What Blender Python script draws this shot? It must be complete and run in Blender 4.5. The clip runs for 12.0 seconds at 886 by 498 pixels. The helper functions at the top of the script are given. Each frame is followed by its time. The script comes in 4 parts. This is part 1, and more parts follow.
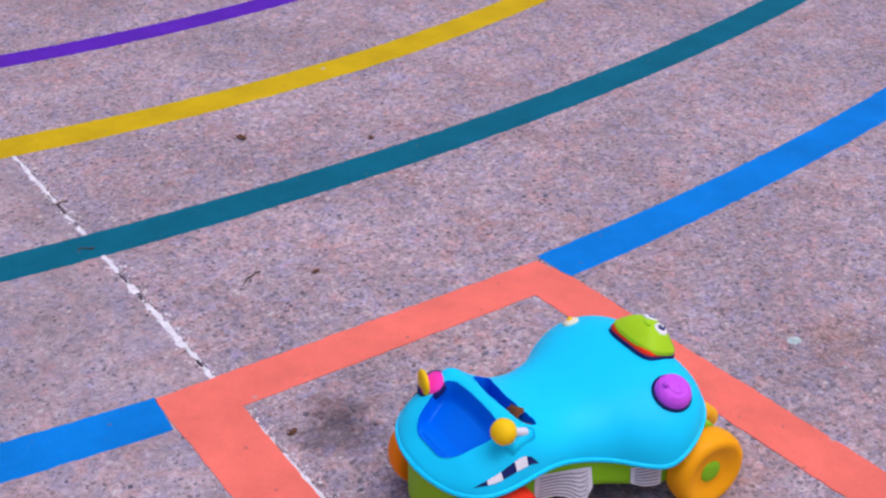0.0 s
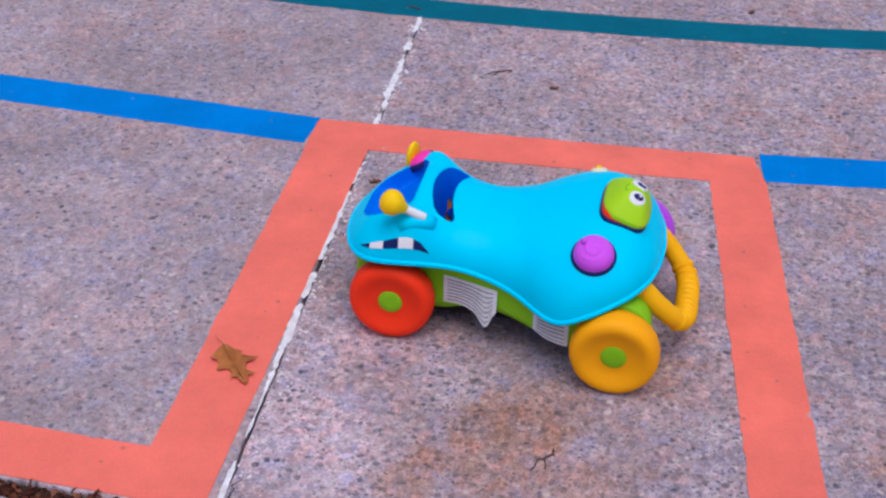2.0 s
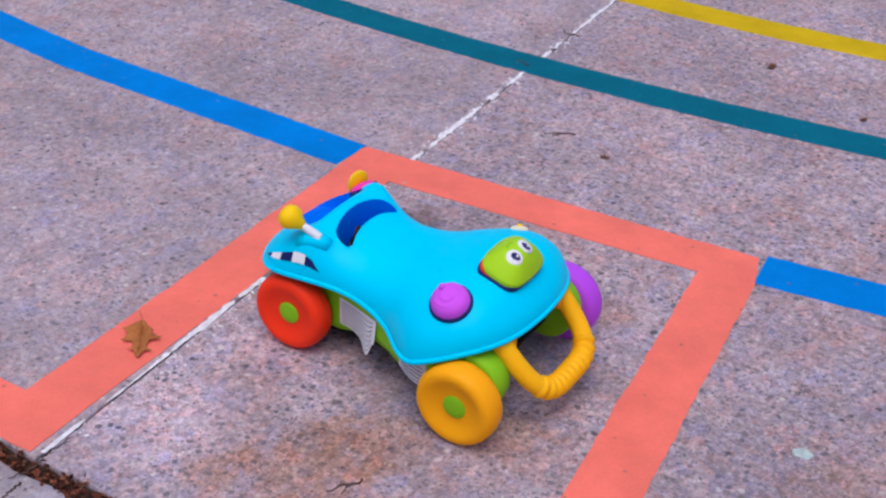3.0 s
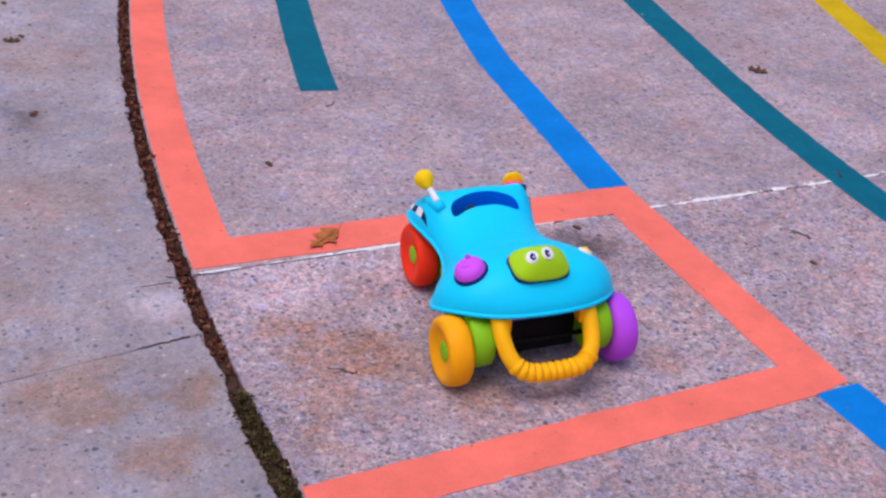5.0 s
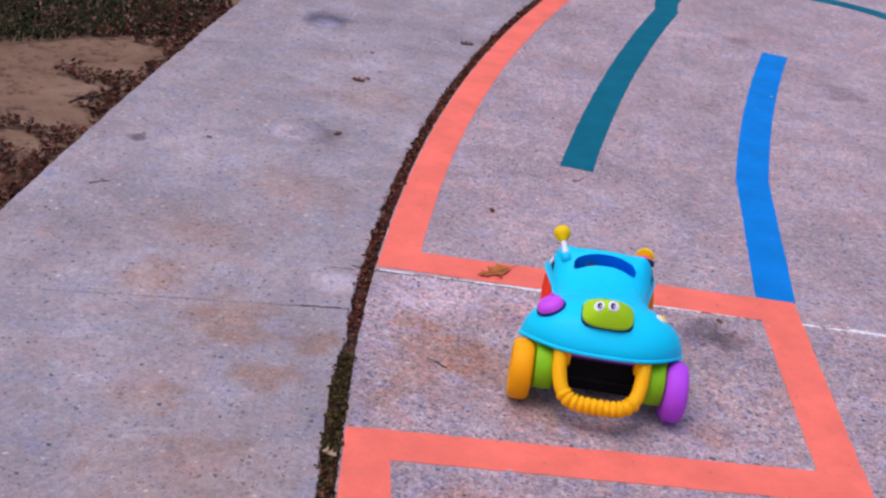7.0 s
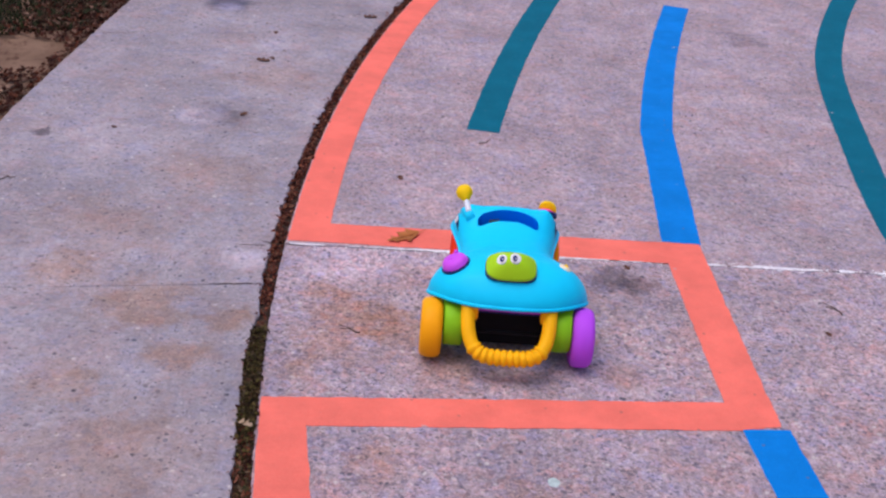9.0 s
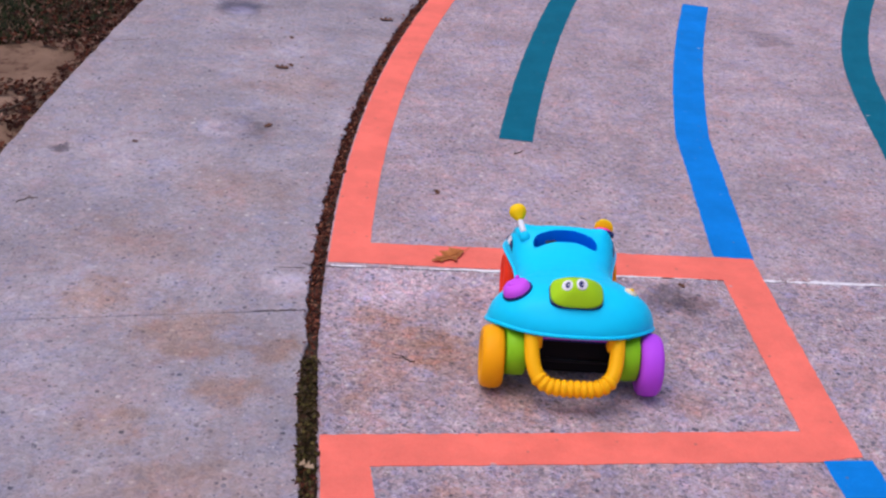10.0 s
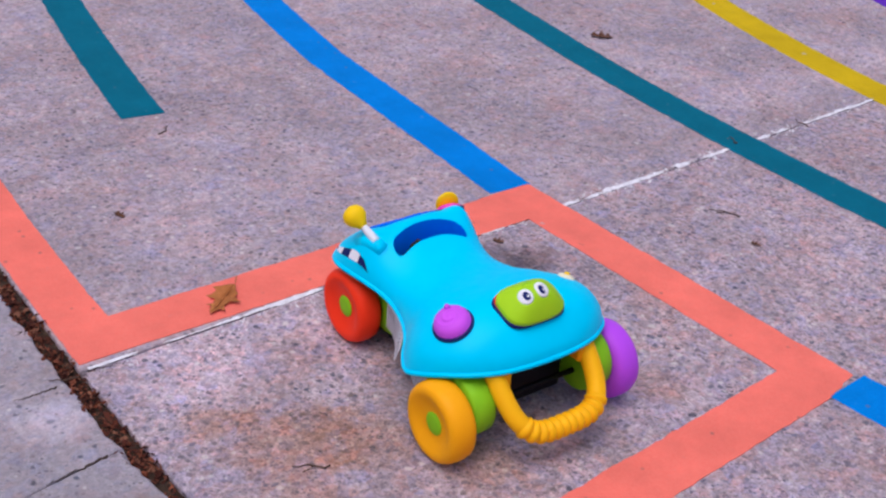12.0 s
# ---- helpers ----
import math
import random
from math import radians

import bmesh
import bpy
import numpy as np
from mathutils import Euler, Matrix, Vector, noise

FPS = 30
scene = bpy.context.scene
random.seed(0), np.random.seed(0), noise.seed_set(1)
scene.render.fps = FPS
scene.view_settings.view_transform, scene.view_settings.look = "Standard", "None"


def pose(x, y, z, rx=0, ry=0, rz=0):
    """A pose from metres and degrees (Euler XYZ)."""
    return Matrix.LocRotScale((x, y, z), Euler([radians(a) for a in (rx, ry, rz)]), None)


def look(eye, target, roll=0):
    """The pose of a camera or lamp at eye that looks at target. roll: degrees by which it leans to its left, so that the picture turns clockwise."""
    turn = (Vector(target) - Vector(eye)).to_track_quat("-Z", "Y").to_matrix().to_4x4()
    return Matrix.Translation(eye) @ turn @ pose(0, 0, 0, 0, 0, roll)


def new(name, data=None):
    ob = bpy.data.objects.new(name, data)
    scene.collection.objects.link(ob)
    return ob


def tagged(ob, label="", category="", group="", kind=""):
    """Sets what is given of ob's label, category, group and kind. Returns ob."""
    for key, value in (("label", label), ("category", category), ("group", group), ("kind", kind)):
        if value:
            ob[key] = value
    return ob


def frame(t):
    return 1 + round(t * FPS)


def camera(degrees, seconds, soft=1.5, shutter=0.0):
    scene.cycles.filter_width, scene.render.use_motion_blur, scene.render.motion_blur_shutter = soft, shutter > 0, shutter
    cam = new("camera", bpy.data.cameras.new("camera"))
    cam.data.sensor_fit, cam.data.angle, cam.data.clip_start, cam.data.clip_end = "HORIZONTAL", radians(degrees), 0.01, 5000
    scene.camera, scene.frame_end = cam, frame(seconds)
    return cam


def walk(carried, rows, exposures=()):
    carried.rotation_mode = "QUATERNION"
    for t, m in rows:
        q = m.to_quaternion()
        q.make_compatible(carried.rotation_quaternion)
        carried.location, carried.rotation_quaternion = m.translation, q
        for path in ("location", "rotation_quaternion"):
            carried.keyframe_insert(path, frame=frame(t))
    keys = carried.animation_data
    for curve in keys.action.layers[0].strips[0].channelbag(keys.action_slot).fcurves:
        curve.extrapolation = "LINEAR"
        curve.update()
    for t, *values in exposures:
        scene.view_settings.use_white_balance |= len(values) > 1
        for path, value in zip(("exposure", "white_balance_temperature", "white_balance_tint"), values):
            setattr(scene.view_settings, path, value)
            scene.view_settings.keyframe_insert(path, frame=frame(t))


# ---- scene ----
cam = camera(36.8, 12.0, soft=2.4)
PATH = [
    (0, (-1.221, 0.891, 1.218), (0.211, -0.062, 0.198), -0.1),
    (0.2, (-1.3, 0.796, 1.221), (0.202, -0.033, 0.191), -0.8),
    (0.5, (-1.388, 0.654, 1.202), (0.194, 0.014, 0.159), -2.1),
    (0.8, (-1.436, 0.507, 1.168), (0.196, -0.003, 0.13), -0.7),
    (1, (-1.461, 0.404, 1.137), (0.166, -0.047, 0.064), 2.7),
    (1.2, (-1.475, 0.301, 1.121), (0.1, -0.068, -0.055), 4.7),
    (1.5, (-1.519, 0.152, 1.11), (0.07, 0.004, -0.095), 3.5),
    (2, (-1.576, -0.164, 1.075), (0.065, 0.099, -0.038), 0.7),
    (2.5, (-1.525, -0.464, 1.066), (0.085, 0.1, 0.021), 1.6),
    (2.7, (-1.477, -0.595, 1.077), (0.088, 0.09, 0.037), 1.3),
    (4.3, (-1.23, -1.361, 1.057), (-0.122, -0.09, -0.018), 5.7),
    (4.5, (-1.153, -1.446, 1.127), (-0.191, -0.057, 0.057), 4.9),
    (5, (-1.011, -1.71, 1.19), (-0.27, -0.129, 0.215), 4.7),
    (5.5, (-0.878, -1.919, 1.213), (-0.302, -0.248, 0.276), 7.0),
    (6, (-0.707, -2.019, 1.239), (-0.342, -0.31, 0.266), 8.3),
    (6.5, (-0.547, -2.152, 1.261), (-0.396, -0.375, 0.355), 7.8),
    (7, (-0.471, -2.26, 1.289), (-0.437, -0.462, 0.416), 8.2),
    (7.5, (-0.426, -2.293, 1.308), (-0.4, -0.493, 0.435), 7.9),
    (7.7, (-0.397, -2.31, 1.323), (-0.357, -0.513, 0.445), 7.3),
    (9.3, (-0.396, -2.304, 1.277), (-0.272, -0.524, 0.374), 4.9),
    (9.5, (-0.4, -2.284, 1.274), (-0.306, -0.508, 0.359), 4.0),
    (10, (-0.544, -2.166, 1.28), (-0.382, -0.39, 0.376), 4.8),
    (10.5, (-0.694, -1.936, 1.224), (-0.331, -0.219, 0.266), 6.9),
    (11, (-0.803, -1.679, 1.17), (-0.252, -0.066, 0.123), 7.0),
    (11.5, (-0.976, -1.406, 1.131), (-0.146, 0.072, 0.07), 6.1),
    (12, (-1.158, -1.212, 1.088), (-0.036, 0.118, 0.102), 4.0),
]
walk(cam, [(t, look(eye, target, roll)) for t, eye, target, roll in PATH], [
    (0, -0.24, 6050, 24), (0.9, -0.24, 6050, 24), (1.5, -0.36, 5950, 16), (2.5, -0.34, 5950, 16), (4.4, -0.22, 6100, 22), (11, -0.22, 6100, 22), (12, -0.28, 6000, 18)])

# ---- world and sun: a bright overcast day ----
SUN_UP, SUN_ROUND = radians(72), radians(250)
world = bpy.data.worlds.new("sky")
scene.world = world
world.use_nodes = True
wn, wl = world.node_tree.nodes, world.node_tree.links
sky = wn.new("ShaderNodeTexSky")
sky.sky_type = "NISHITA"
sky.sun_disc = False
sky.sun_elevation, sky.sun_rotation = SUN_UP, SUN_ROUND
sky.dust_density, sky.air_density = 4.0, 1.0
wl.new(sky.outputs[0], wn["Background"].inputs[0])
wn["Background"].inputs[1].default_value = 0.15
lamp = bpy.data.lights.new("sun", "SUN")
lamp.energy, lamp.angle, lamp.color = 1.5, radians(50), (1.0, 0.95, 0.9)
toward = Vector((math.sin(SUN_ROUND) * math.cos(SUN_UP), math.cos(SUN_ROUND) * math.cos(SUN_UP), math.sin(SUN_UP)))
new("sun", lamp).matrix_world = look(toward * 20, (0, 0, 0))


# ---- materials ----
class Nodes:
    """A short way to write a node material."""

    def __init__(self, name):
        self.m = bpy.data.materials.new(name)
        self.m.use_nodes = True
        self.t = self.m.node_tree
        self.b = self.t.nodes["Principled BSDF"]
        self.co = self.t.nodes.new("ShaderNodeTexCoord").outputs["Object"]

    def put(self, socket, value):
        if isinstance(value, bpy.types.NodeSocket):
            self.t.links.new(value, socket)
        else:
            socket.default_value = value

    def noise(self, scale, detail=3.0, rough=0.55, co=None):
        n = self.t.nodes.new("ShaderNodeTexNoise")
        n.inputs["Scale"].default_value, n.inputs["Detail"].default_value = scale, detail
        n.inputs["Roughness"].default_value = rough
        self.put(n.inputs["Vector"], co or self.co)
        return n.outputs[0]

    def cells(self, scale, feature="F1", co=None):
        n = self.t.nodes.new("ShaderNodeTexVoronoi")
        n.feature = feature
        n.inputs["Scale"].default_value = scale
        self.put(n.inputs["Vector"], co or self.co)
        return n.outputs["Distance"], n.outputs["Color"]

    def ramp(self, fac, *stops):
        n = self.t.nodes.new("ShaderNodeValToRGB")
        els = n.color_ramp.elements
        while len(els) < len(stops):
            els.new(0.5)
        for e, (p, c) in zip(els, stops):
            e.position = p
            e.color = (c, c, c, 1) if isinstance(c, (int, float)) else (*c, 1)
        self.put(n.inputs[0], fac)
        return n.outputs[0]

    def mix(self, fac, a, b, kind="MIX"):
        n = self.t.nodes.new("ShaderNodeMix")
        n.data_type, n.blend_type = "RGBA", kind
        for socket, v in ((n.inputs[0], fac), (n.inputs[6], a), (n.inputs[7], b)):
            self.put(socket, (*v, 1) if isinstance(v, tuple) and len(v) == 3 else v)
        return n.outputs[2]

    def math(self, op, a, b=0.0):
        n = self.t.nodes.new("ShaderNodeMath")
        n.operation = op
        self.put(n.inputs[0], a), self.put(n.inputs[1], b)
        return n.outputs[0]

    def channel(self, colour, k):
        n = self.t.nodes.new("ShaderNodeSeparateColor")
        self.put(n.inputs[0], colour)
        return n.outputs[k]

    def spot(self, x, y, r, ragged=1.1, scale=16.0):
        """1 inside a ragged blot of radius r round (x, y), 0 outside it."""
        d = self.t.nodes.new("ShaderNodeVectorMath")
        d.operation = "DISTANCE"
        self.put(d.inputs[0], self.co)
        d.inputs[1].default_value = (x, y, 0)
        wob = self.math("MULTIPLY", self.math("SUBTRACT", self.noise(scale, 5.0, 0.7), 0.5), ragged * 2 * r)
        return self.ramp(self.math("DIVIDE", self.math("ADD", d.outputs["Value"], wob), r), (0.45, 1.0), (1.0, 0.0))

    def bump(self, height, strength, distance):
        n = self.t.nodes.new("ShaderNodeBump")
        n.inputs["Strength"].default_value, n.inputs["Distance"].default_value = strength, distance
        self.put(n.inputs["Height"], height)
        self.t.links.new(n.outputs[0], self.b.inputs["Normal"])

    def done(self, colour, rough=0.5, **more):
        self.put(self.b.inputs["Base Color"], (*colour, 1) if isinstance(colour, tuple) else colour)
        self.put(self.b.inputs["Roughness"], rough)
        for k, v in more.items():
            self.put(self.b.inputs[k.replace("_", " ")], v)
        return self.m


def concrete(name, coarse, base, stains):
    """Worn concrete with the aggregate showing; coarse: how much of it shows."""
    n = Nodes(name)
    cloud = n.ramp(n.noise(2.3, 6.0, 0.62), (0.3, tuple(c * 0.78 for c in base)), (0.7, tuple(min(1, c * 1.22) for c in base)))
    warm = n.ramp(n.noise(5.1, 4.0, 0.6), (0.5, 0.0), (0.72, 0.55))
    col = n.mix(warm, cloud, (base[0] * 1.05, base[1] * 0.86, base[2] * 0.74))
    sand = n.noise(420, 2.0, 0.7)
    grain = 0.25 + 0.75 * coarse
    col = n.mix(0.36 * grain, col, n.ramp(sand, (0.32, 0.22), (0.68, 0.8)), "OVERLAY")
    heights = [sand]
    for scale, amount in ((140, 0.28), (280, 0.24), (70, 0.16)):
        d, c = n.cells(scale)
        col = n.mix(amount * grain, col, n.ramp(n.channel(c, 2), (0.0, 0.12), (0.5, 0.5), (1.0, 0.86)), "OVERLAY")
    for scale, amount in ((110, 0.40), (46, 0.45)):
        d, c = n.cells(scale)
        hue = n.ramp(n.channel(c, 0), (0.0, (0.40, 0.45, 0.62)), (0.35, (0.5, 0.5, 0.5)), (0.65, (0.5, 0.5, 0.5)), (1.0, (0.64, 0.47, 0.43)))
        col = n.mix(amount * grain, col, hue, "OVERLAY")
    blotch = n.ramp(n.noise(8, 6.0, 0.7), (0.3, 0.3), (0.7, 0.7))
    col = n.mix(0.45, col, blotch, "OVERLAY")
    tinge = n.ramp(n.noise(11, 4.0, 0.6), (0.30, (0.43, 0.48, 0.60)), (0.47, (0.5, 0.5, 0.5)), (0.56, (0.5, 0.5, 0.5)), (0.72, (0.60, 0.48, 0.46)))
    col = n.mix(0.6, col, tinge, "OVERLAY")
    bluish = n.math("MULTIPLY", n.ramp(n.noise(62, 2.0, 0.5), (0.58, 0.0), (0.70, 1.0)), n.ramp(n.noise(6.3, 2.0), (0.38, 0.12), (0.60, 0.42)))
    col = n.mix(bluish, col, (base[0] * 0.42, base[1] * 0.58, base[2] * 0.80))
    for scale, cut, share, tones, solid in ((85, 0.43, 0.38, 0, 0.9), (150, 0.42, 0.44, 1, 0.8), (52, 0.31, 0.26, 2, 0.85), (240, 0.40, 0.36, 1, 0.6)):
        wobble = n.t.nodes.new("ShaderNodeVectorMath")
        wobble.operation = "MULTIPLY_ADD"
        nn = n.t.nodes.new("ShaderNodeTexNoise")
        nn.inputs["Scale"].default_value = scale * 1.2
        n.put(nn.inputs["Vector"], n.co)
        n.put(wobble.inputs[0], nn.outputs["Color"])
        wobble.inputs[1].default_value = (0.7 / scale,) * 3
        n.put(wobble.inputs[2], n.co)
        d, c = n.cells(scale, co=wobble.outputs[0])
        pick = n.channel(c, 0)
        edge = n.ramp(d, (cut * 0.6, 1.0), (cut, 0.0))
        shown = n.math("MULTIPLY", edge, n.ramp(pick, (1 - share * coarse - 0.03, 0.0), (1 - share * coarse + 0.03, 1.0)))
        patch = n.ramp(n.noise(7.0 + tones, 3.0), (0.3, 0.35), (0.62, 1.0))
        shown = n.math("MULTIPLY", shown, patch)
        tone = n.ramp(n.channel(c, 1), (0.0, (0.035, 0.04, 0.06)), (0.3, (0.09, 0.095, 0.13)), (0.55, (0.17, 0.13, 0.115)), (0.78, (0.12, 0.13, 0.19)), (0.92, (0.62, 0.56, 0.52)))
        col = n.mix(n.math("MULTIPLY", shown, solid), col, tone)
        heights.append(shown)
    for x, y, r, tint, amount, *ragged in stains:
        col = n.mix(n.math("MULTIPLY", n.spot(x, y, r, *ragged), amount), col, tint, "MULTIPLY")
    n.bump(n.math("ADD", n.math("MULTIPLY", sand, 0.8), n.math("MULTIPLY", heights[1], -0.35)), 0.55, 0.0016)
    return n.done(col, n.ramp(n.noise(30, 4.0), (0.3, 0.78), (0.7, 0.95)), Specular_IOR_Level=0.3)


OCHRE, DARK, PALE = (1.05, 0.74, 0.47), (0.3, 0.29, 0.32), (1.5, 1.5, 1.55)
BASE = (0.385, 0.305, 0.318)
inner_stains = [(-0.40, -0.03, 0.10, OCHRE, 0.6), (-0.32, -0.08, 0.08, OCHRE, 0.55), (-0.45, -0.16, 0.09, OCHRE, 0.4),
                (-0.22, -0.22, 0.07, OCHRE, 0.4), (-0.50, -0.24, 0.05, OCHRE, 0.5), (-0.36, -0.52, 0.06, OCHRE, 0.5), (-0.1, -0.62, 0.08, OCHRE, 0.4), (0.1, -0.22, 0.05, OCHRE, 0.4), (-0.47, 0.05, 0.05, OCHRE, 0.5), (0.13, 0.16, 0.07, DARK, 0.62), (0.19, 0.15, 0.05, DARK, 0.6),
                (-0.44, 0.19, 0.13, PALE, 0.55), (-0.20, 0.21, 0.10, PALE, 0.4)]
outer_stains = [(-0.795, 0.980, 0.095, DARK, 0.6, 0.6), (-0.825, 0.972, 0.080, (1.9, 1.9, 1.95), 0.9, 0.4), (-0.875, 1.99, 0.10, (0.32, 0.33, 0.42), 0.95, 0.5), (-0.870, 1.95, 0.055, (2.2, 2.2, 2.2), 0.9, 0.4), (-1.20, 0.795, 0.03, DARK, 0.8), (-0.82, -0.04, 0.12, OCHRE, 0.55),
                (-0.64, 0.17, 0.06, PALE, 0.9), (-0.64, -0.08, 0.06, OCHRE, 0.6), (-0.95, 0.3, 0.2, OCHRE, 0.25), (-0.8, -0.55, 0.2, OCHRE, 0.35), (-1.0, 0.08, 0.09, OCHRE, 0.5), (-0.72, -0.22, 0.07, OCHRE, 0.5), (-0.9, -0.33, 0.08, OCHRE, 0.5), (-0.75, 0.6, 0.14, OCHRE, 0.3), (-0.66, 1.3, 0.15, OCHRE, 0.3)]
north_stains = [(0.02, 1.0, 0.08, DARK, 0.3), (0.83, 1.95, 0.1, DARK, 0.4), (0.55, 2.42, 0.08, DARK, 0.35), (-0.2, 0.6, 0.2, PALE, 0.3), (0.98, 0.45, 0.09, PALE, 0.4), (1.15, 0.43, 0.09, PALE, 0.4), (1.33, 0.41, 0.09, PALE, 0.4), (1.52, 0.39, 0.1, PALE, 0.4), (1.72, 0.37, 0.1, PALE, 0.4)]
m_south = concrete("worn concrete, open aggregate", 1.0, BASE, inner_stains)
m_north = concrete("worn concrete, fine", 0.66, (0.385, 0.312, 0.326), north_stains)
m_outer = concrete("smooth concrete", 0.32, (0.328, 0.29, 0.306), outer_stains)


def paint(name, colour):
    """Flat masonry paint, thin over the grain of the concrete, with worn specks."""
    n = Nodes(name)
    tone = n.ramp(n.noise(9, 5.0, 0.6), (0.3, tuple(c * 0.86 for c in colour)), (0.7, tuple(min(1.0, c * 1.1) for c in colour)))
    grit = n.noise(380, 2.0, 0.7)
    tone = n.mix(0.22, tone, n.ramp(grit, (0.3, 0.25), (0.7, 0.75)), "OVERLAY")
    d, c = n.cells(38)
    worn = n.math("MULTIPLY", n.ramp(d, (0.06, 1.0), (0.15, 0.0)), n.ramp(n.channel(c, 0), (0.76, 0.0), (0.80, 1.0)))
    tone = n.mix(n.math("MULTIPLY", worn, 0.55), tone, (0.16, 0.11, 0.10))
    d, c = n.cells(17)
    chip = n.math("MULTIPLY", n.ramp(n.math("ADD", d, n.math("MULTIPLY", n.noise(160, 2.0), 0.16)), (0.15, 1.0), (0.19, 0.0)), n.ramp(n.channel(c, 1), (0.90, 0.0), (0.92, 1.0)))
    tone = n.mix(n.math("MULTIPLY", chip, 0.7), tone, (0.46, 0.42, 0.42))
    thin = n.ramp(n.noise(55, 5.0, 0.75), (0.64, 0.0), (0.78, 0.42))
    tone = n.mix(thin, tone, (0.40, 0.34, 0.33))
    n.bump(grit, 0.45, 0.0012)
    return n.done(tone, 0.8, Specular_IOR_Level=0.12)


def plastic(name, colour, rough=0.42, scuffs=0.12):
    n = Nodes(name)
    tone = n.mix(n.ramp(n.noise(35, 4.0), (0.35, 0.0), (0.75, scuffs)), colour, tuple(c * 0.78 for c in colour))
    n.bump(n.noise(900, 2.0), 0.08, 0.0004)
    return n.done(tone, n.ramp(n.noise(60, 4.0), (0.3, rough - 0.06), (0.7, rough + 0.1)), Specular_IOR_Level=0.11)


def mottled(name, dark, light, scale, rough=0.9, bump=0.002):
    n = Nodes(name)
    f = n.noise(scale, 6.0, 0.65)
    n.bump(f, 0.6, bump)
    return n.done(n.ramp(f, (0.3, dark), (0.7, light)), rough, Specular_IOR_Level=0.2)


def flaky(name, *tones):
    """Litter whose bits differ in tone from one to the next."""
    n = Nodes(name)
    geo = n.t.nodes.new("ShaderNodeNewGeometry")
    stops = [(i / max(1, len(tones) - 1), t) for i, t in enumerate(tones)]
    col = n.ramp(geo.outputs["Random Per Island"], *stops)
    col = n.mix(0.4, col, n.ramp(n.noise(220, 3.0), (0.3, 0.25), (0.7, 0.75)), "OVERLAY")
    return n.done(col, 0.85, Specular_IOR_Level=0.2)


p_salmon = paint("salmon paint", (0.90, 0.19, 0.135))
p_blue = paint("blue paint", (0.0, 0.205, 0.63))
p_teal = paint("teal paint", (0.0, 0.13, 0.195))
p_yellow = paint("yellow paint", (0.60, 0.41, 0.0))
p_purple = paint("purple paint", (0.11, 0.02, 0.40))
t_cyan = plastic("cyan plastic", (0.0, 0.66, 0.96))
t_blue = plastic("blue plastic", (0.0, 0.16, 0.78))
t_green = plastic("lime plastic", (0.25, 0.58, 0.01))
t_face = plastic("leaf green plastic", (0.40, 0.70, 0.01))
t_red = plastic("red plastic", (1.0, 0.045, 0.01))
t_orange = plastic("orange plastic", (1.0, 0.27, 0.0))
t_amber = plastic("amber plastic", (1.0, 0.41, 0.0))
t_yellow = plastic("yellow plastic", (1.0, 0.62, 0.0))
t_handle = plastic("deep yellow plastic", (1.0, 0.49, 0.0))
t_purple = plastic("purple plastic", (0.50, 0.08, 0.78))
t_orchid = plastic("orchid plastic", (0.66, 0.10, 0.80))
t_pink = plastic("pink plastic", (0.92, 0.05, 0.45))
t_navy = plastic("navy plastic", (0.012, 0.02, 0.12))
t_white = plastic("white plastic", (0.82, 0.82, 0.84))
# for the rear axle, and for black fills that stand in for shade
t_black = plastic("black plastic and shade fill", (0.01, 0.01, 0.012))
t_cream = plastic("cream plastic", (0.85, 0.78, 0.55))
m_paper = mottled("label paper", (0.66, 0.66, 0.68), (0.82, 0.82, 0.84), 60, 0.7, 0.0004)
m_print = mottled("grey print", (0.16, 0.16, 0.18), (0.24, 0.24, 0.27), 90, 0.8, 0.0002)
m_caulk = mottled("old white joint filler", (0.60, 0.57, 0.58), (0.92, 0.90, 0.92), 60, 0.9, 0.002)
m_soil = mottled("dark damp soil", (0.02, 0.014, 0.01), (0.085, 0.05, 0.032), 90, 0.95, 0.006)
m_leaf = mottled("dry brown leaf", (0.29, 0.092, 0.024), (0.54, 0.19, 0.05), 45, 0.7, 0.001)
m_scrap = mottled("old dark leaf", (0.06, 0.025, 0.015), (0.17, 0.075, 0.04), 60, 0.8, 0.001)
m_pale = mottled("bleached leaf", (0.26, 0.17, 0.10), (0.46, 0.33, 0.21), 60, 0.8, 0.001)
m_twig = mottled("dry twig", (0.05, 0.03, 0.022), (0.14, 0.085, 0.055), 200, 0.85, 0.001)
m_gum = mottled("old gum", (0.30, 0.40, 0.38), (0.58, 0.68, 0.64), 80, 0.8, 0.001)
m_flakes = flaky("leaf crumbs", (0.02, 0.007, 0.006), (0.12, 0.030, 0.016), (0.04, 0.012, 0.008), (0.27, 0.080, 0.040), (0.08, 0.021, 0.012), (0.27, 0.115, 0.065))
m_moss = flaky("moss and soil crumbs", (0.014, 0.012, 0.006), (0.075, 0.062, 0.014), (0.035, 0.018, 0.011), (0.13, 0.105, 0.028), (0.075, 0.036, 0.018), (0.022, 0.015, 0.008), (0.16, 0.11, 0.06))
m_litter = flaky("leaf litter", (0.016, 0.007, 0.005), (0.085, 0.022, 0.010), (0.030, 0.010, 0.006), (0.13, 0.038, 0.018), (0.05, 0.014, 0.008), (0.28, 0.16, 0.11))
m_grass = flaky("grass blades", (0.006, 0.010, 0.003), (0.022, 0.030, 0.006), (0.012, 0.016, 0.004), (0.035, 0.024, 0.010))


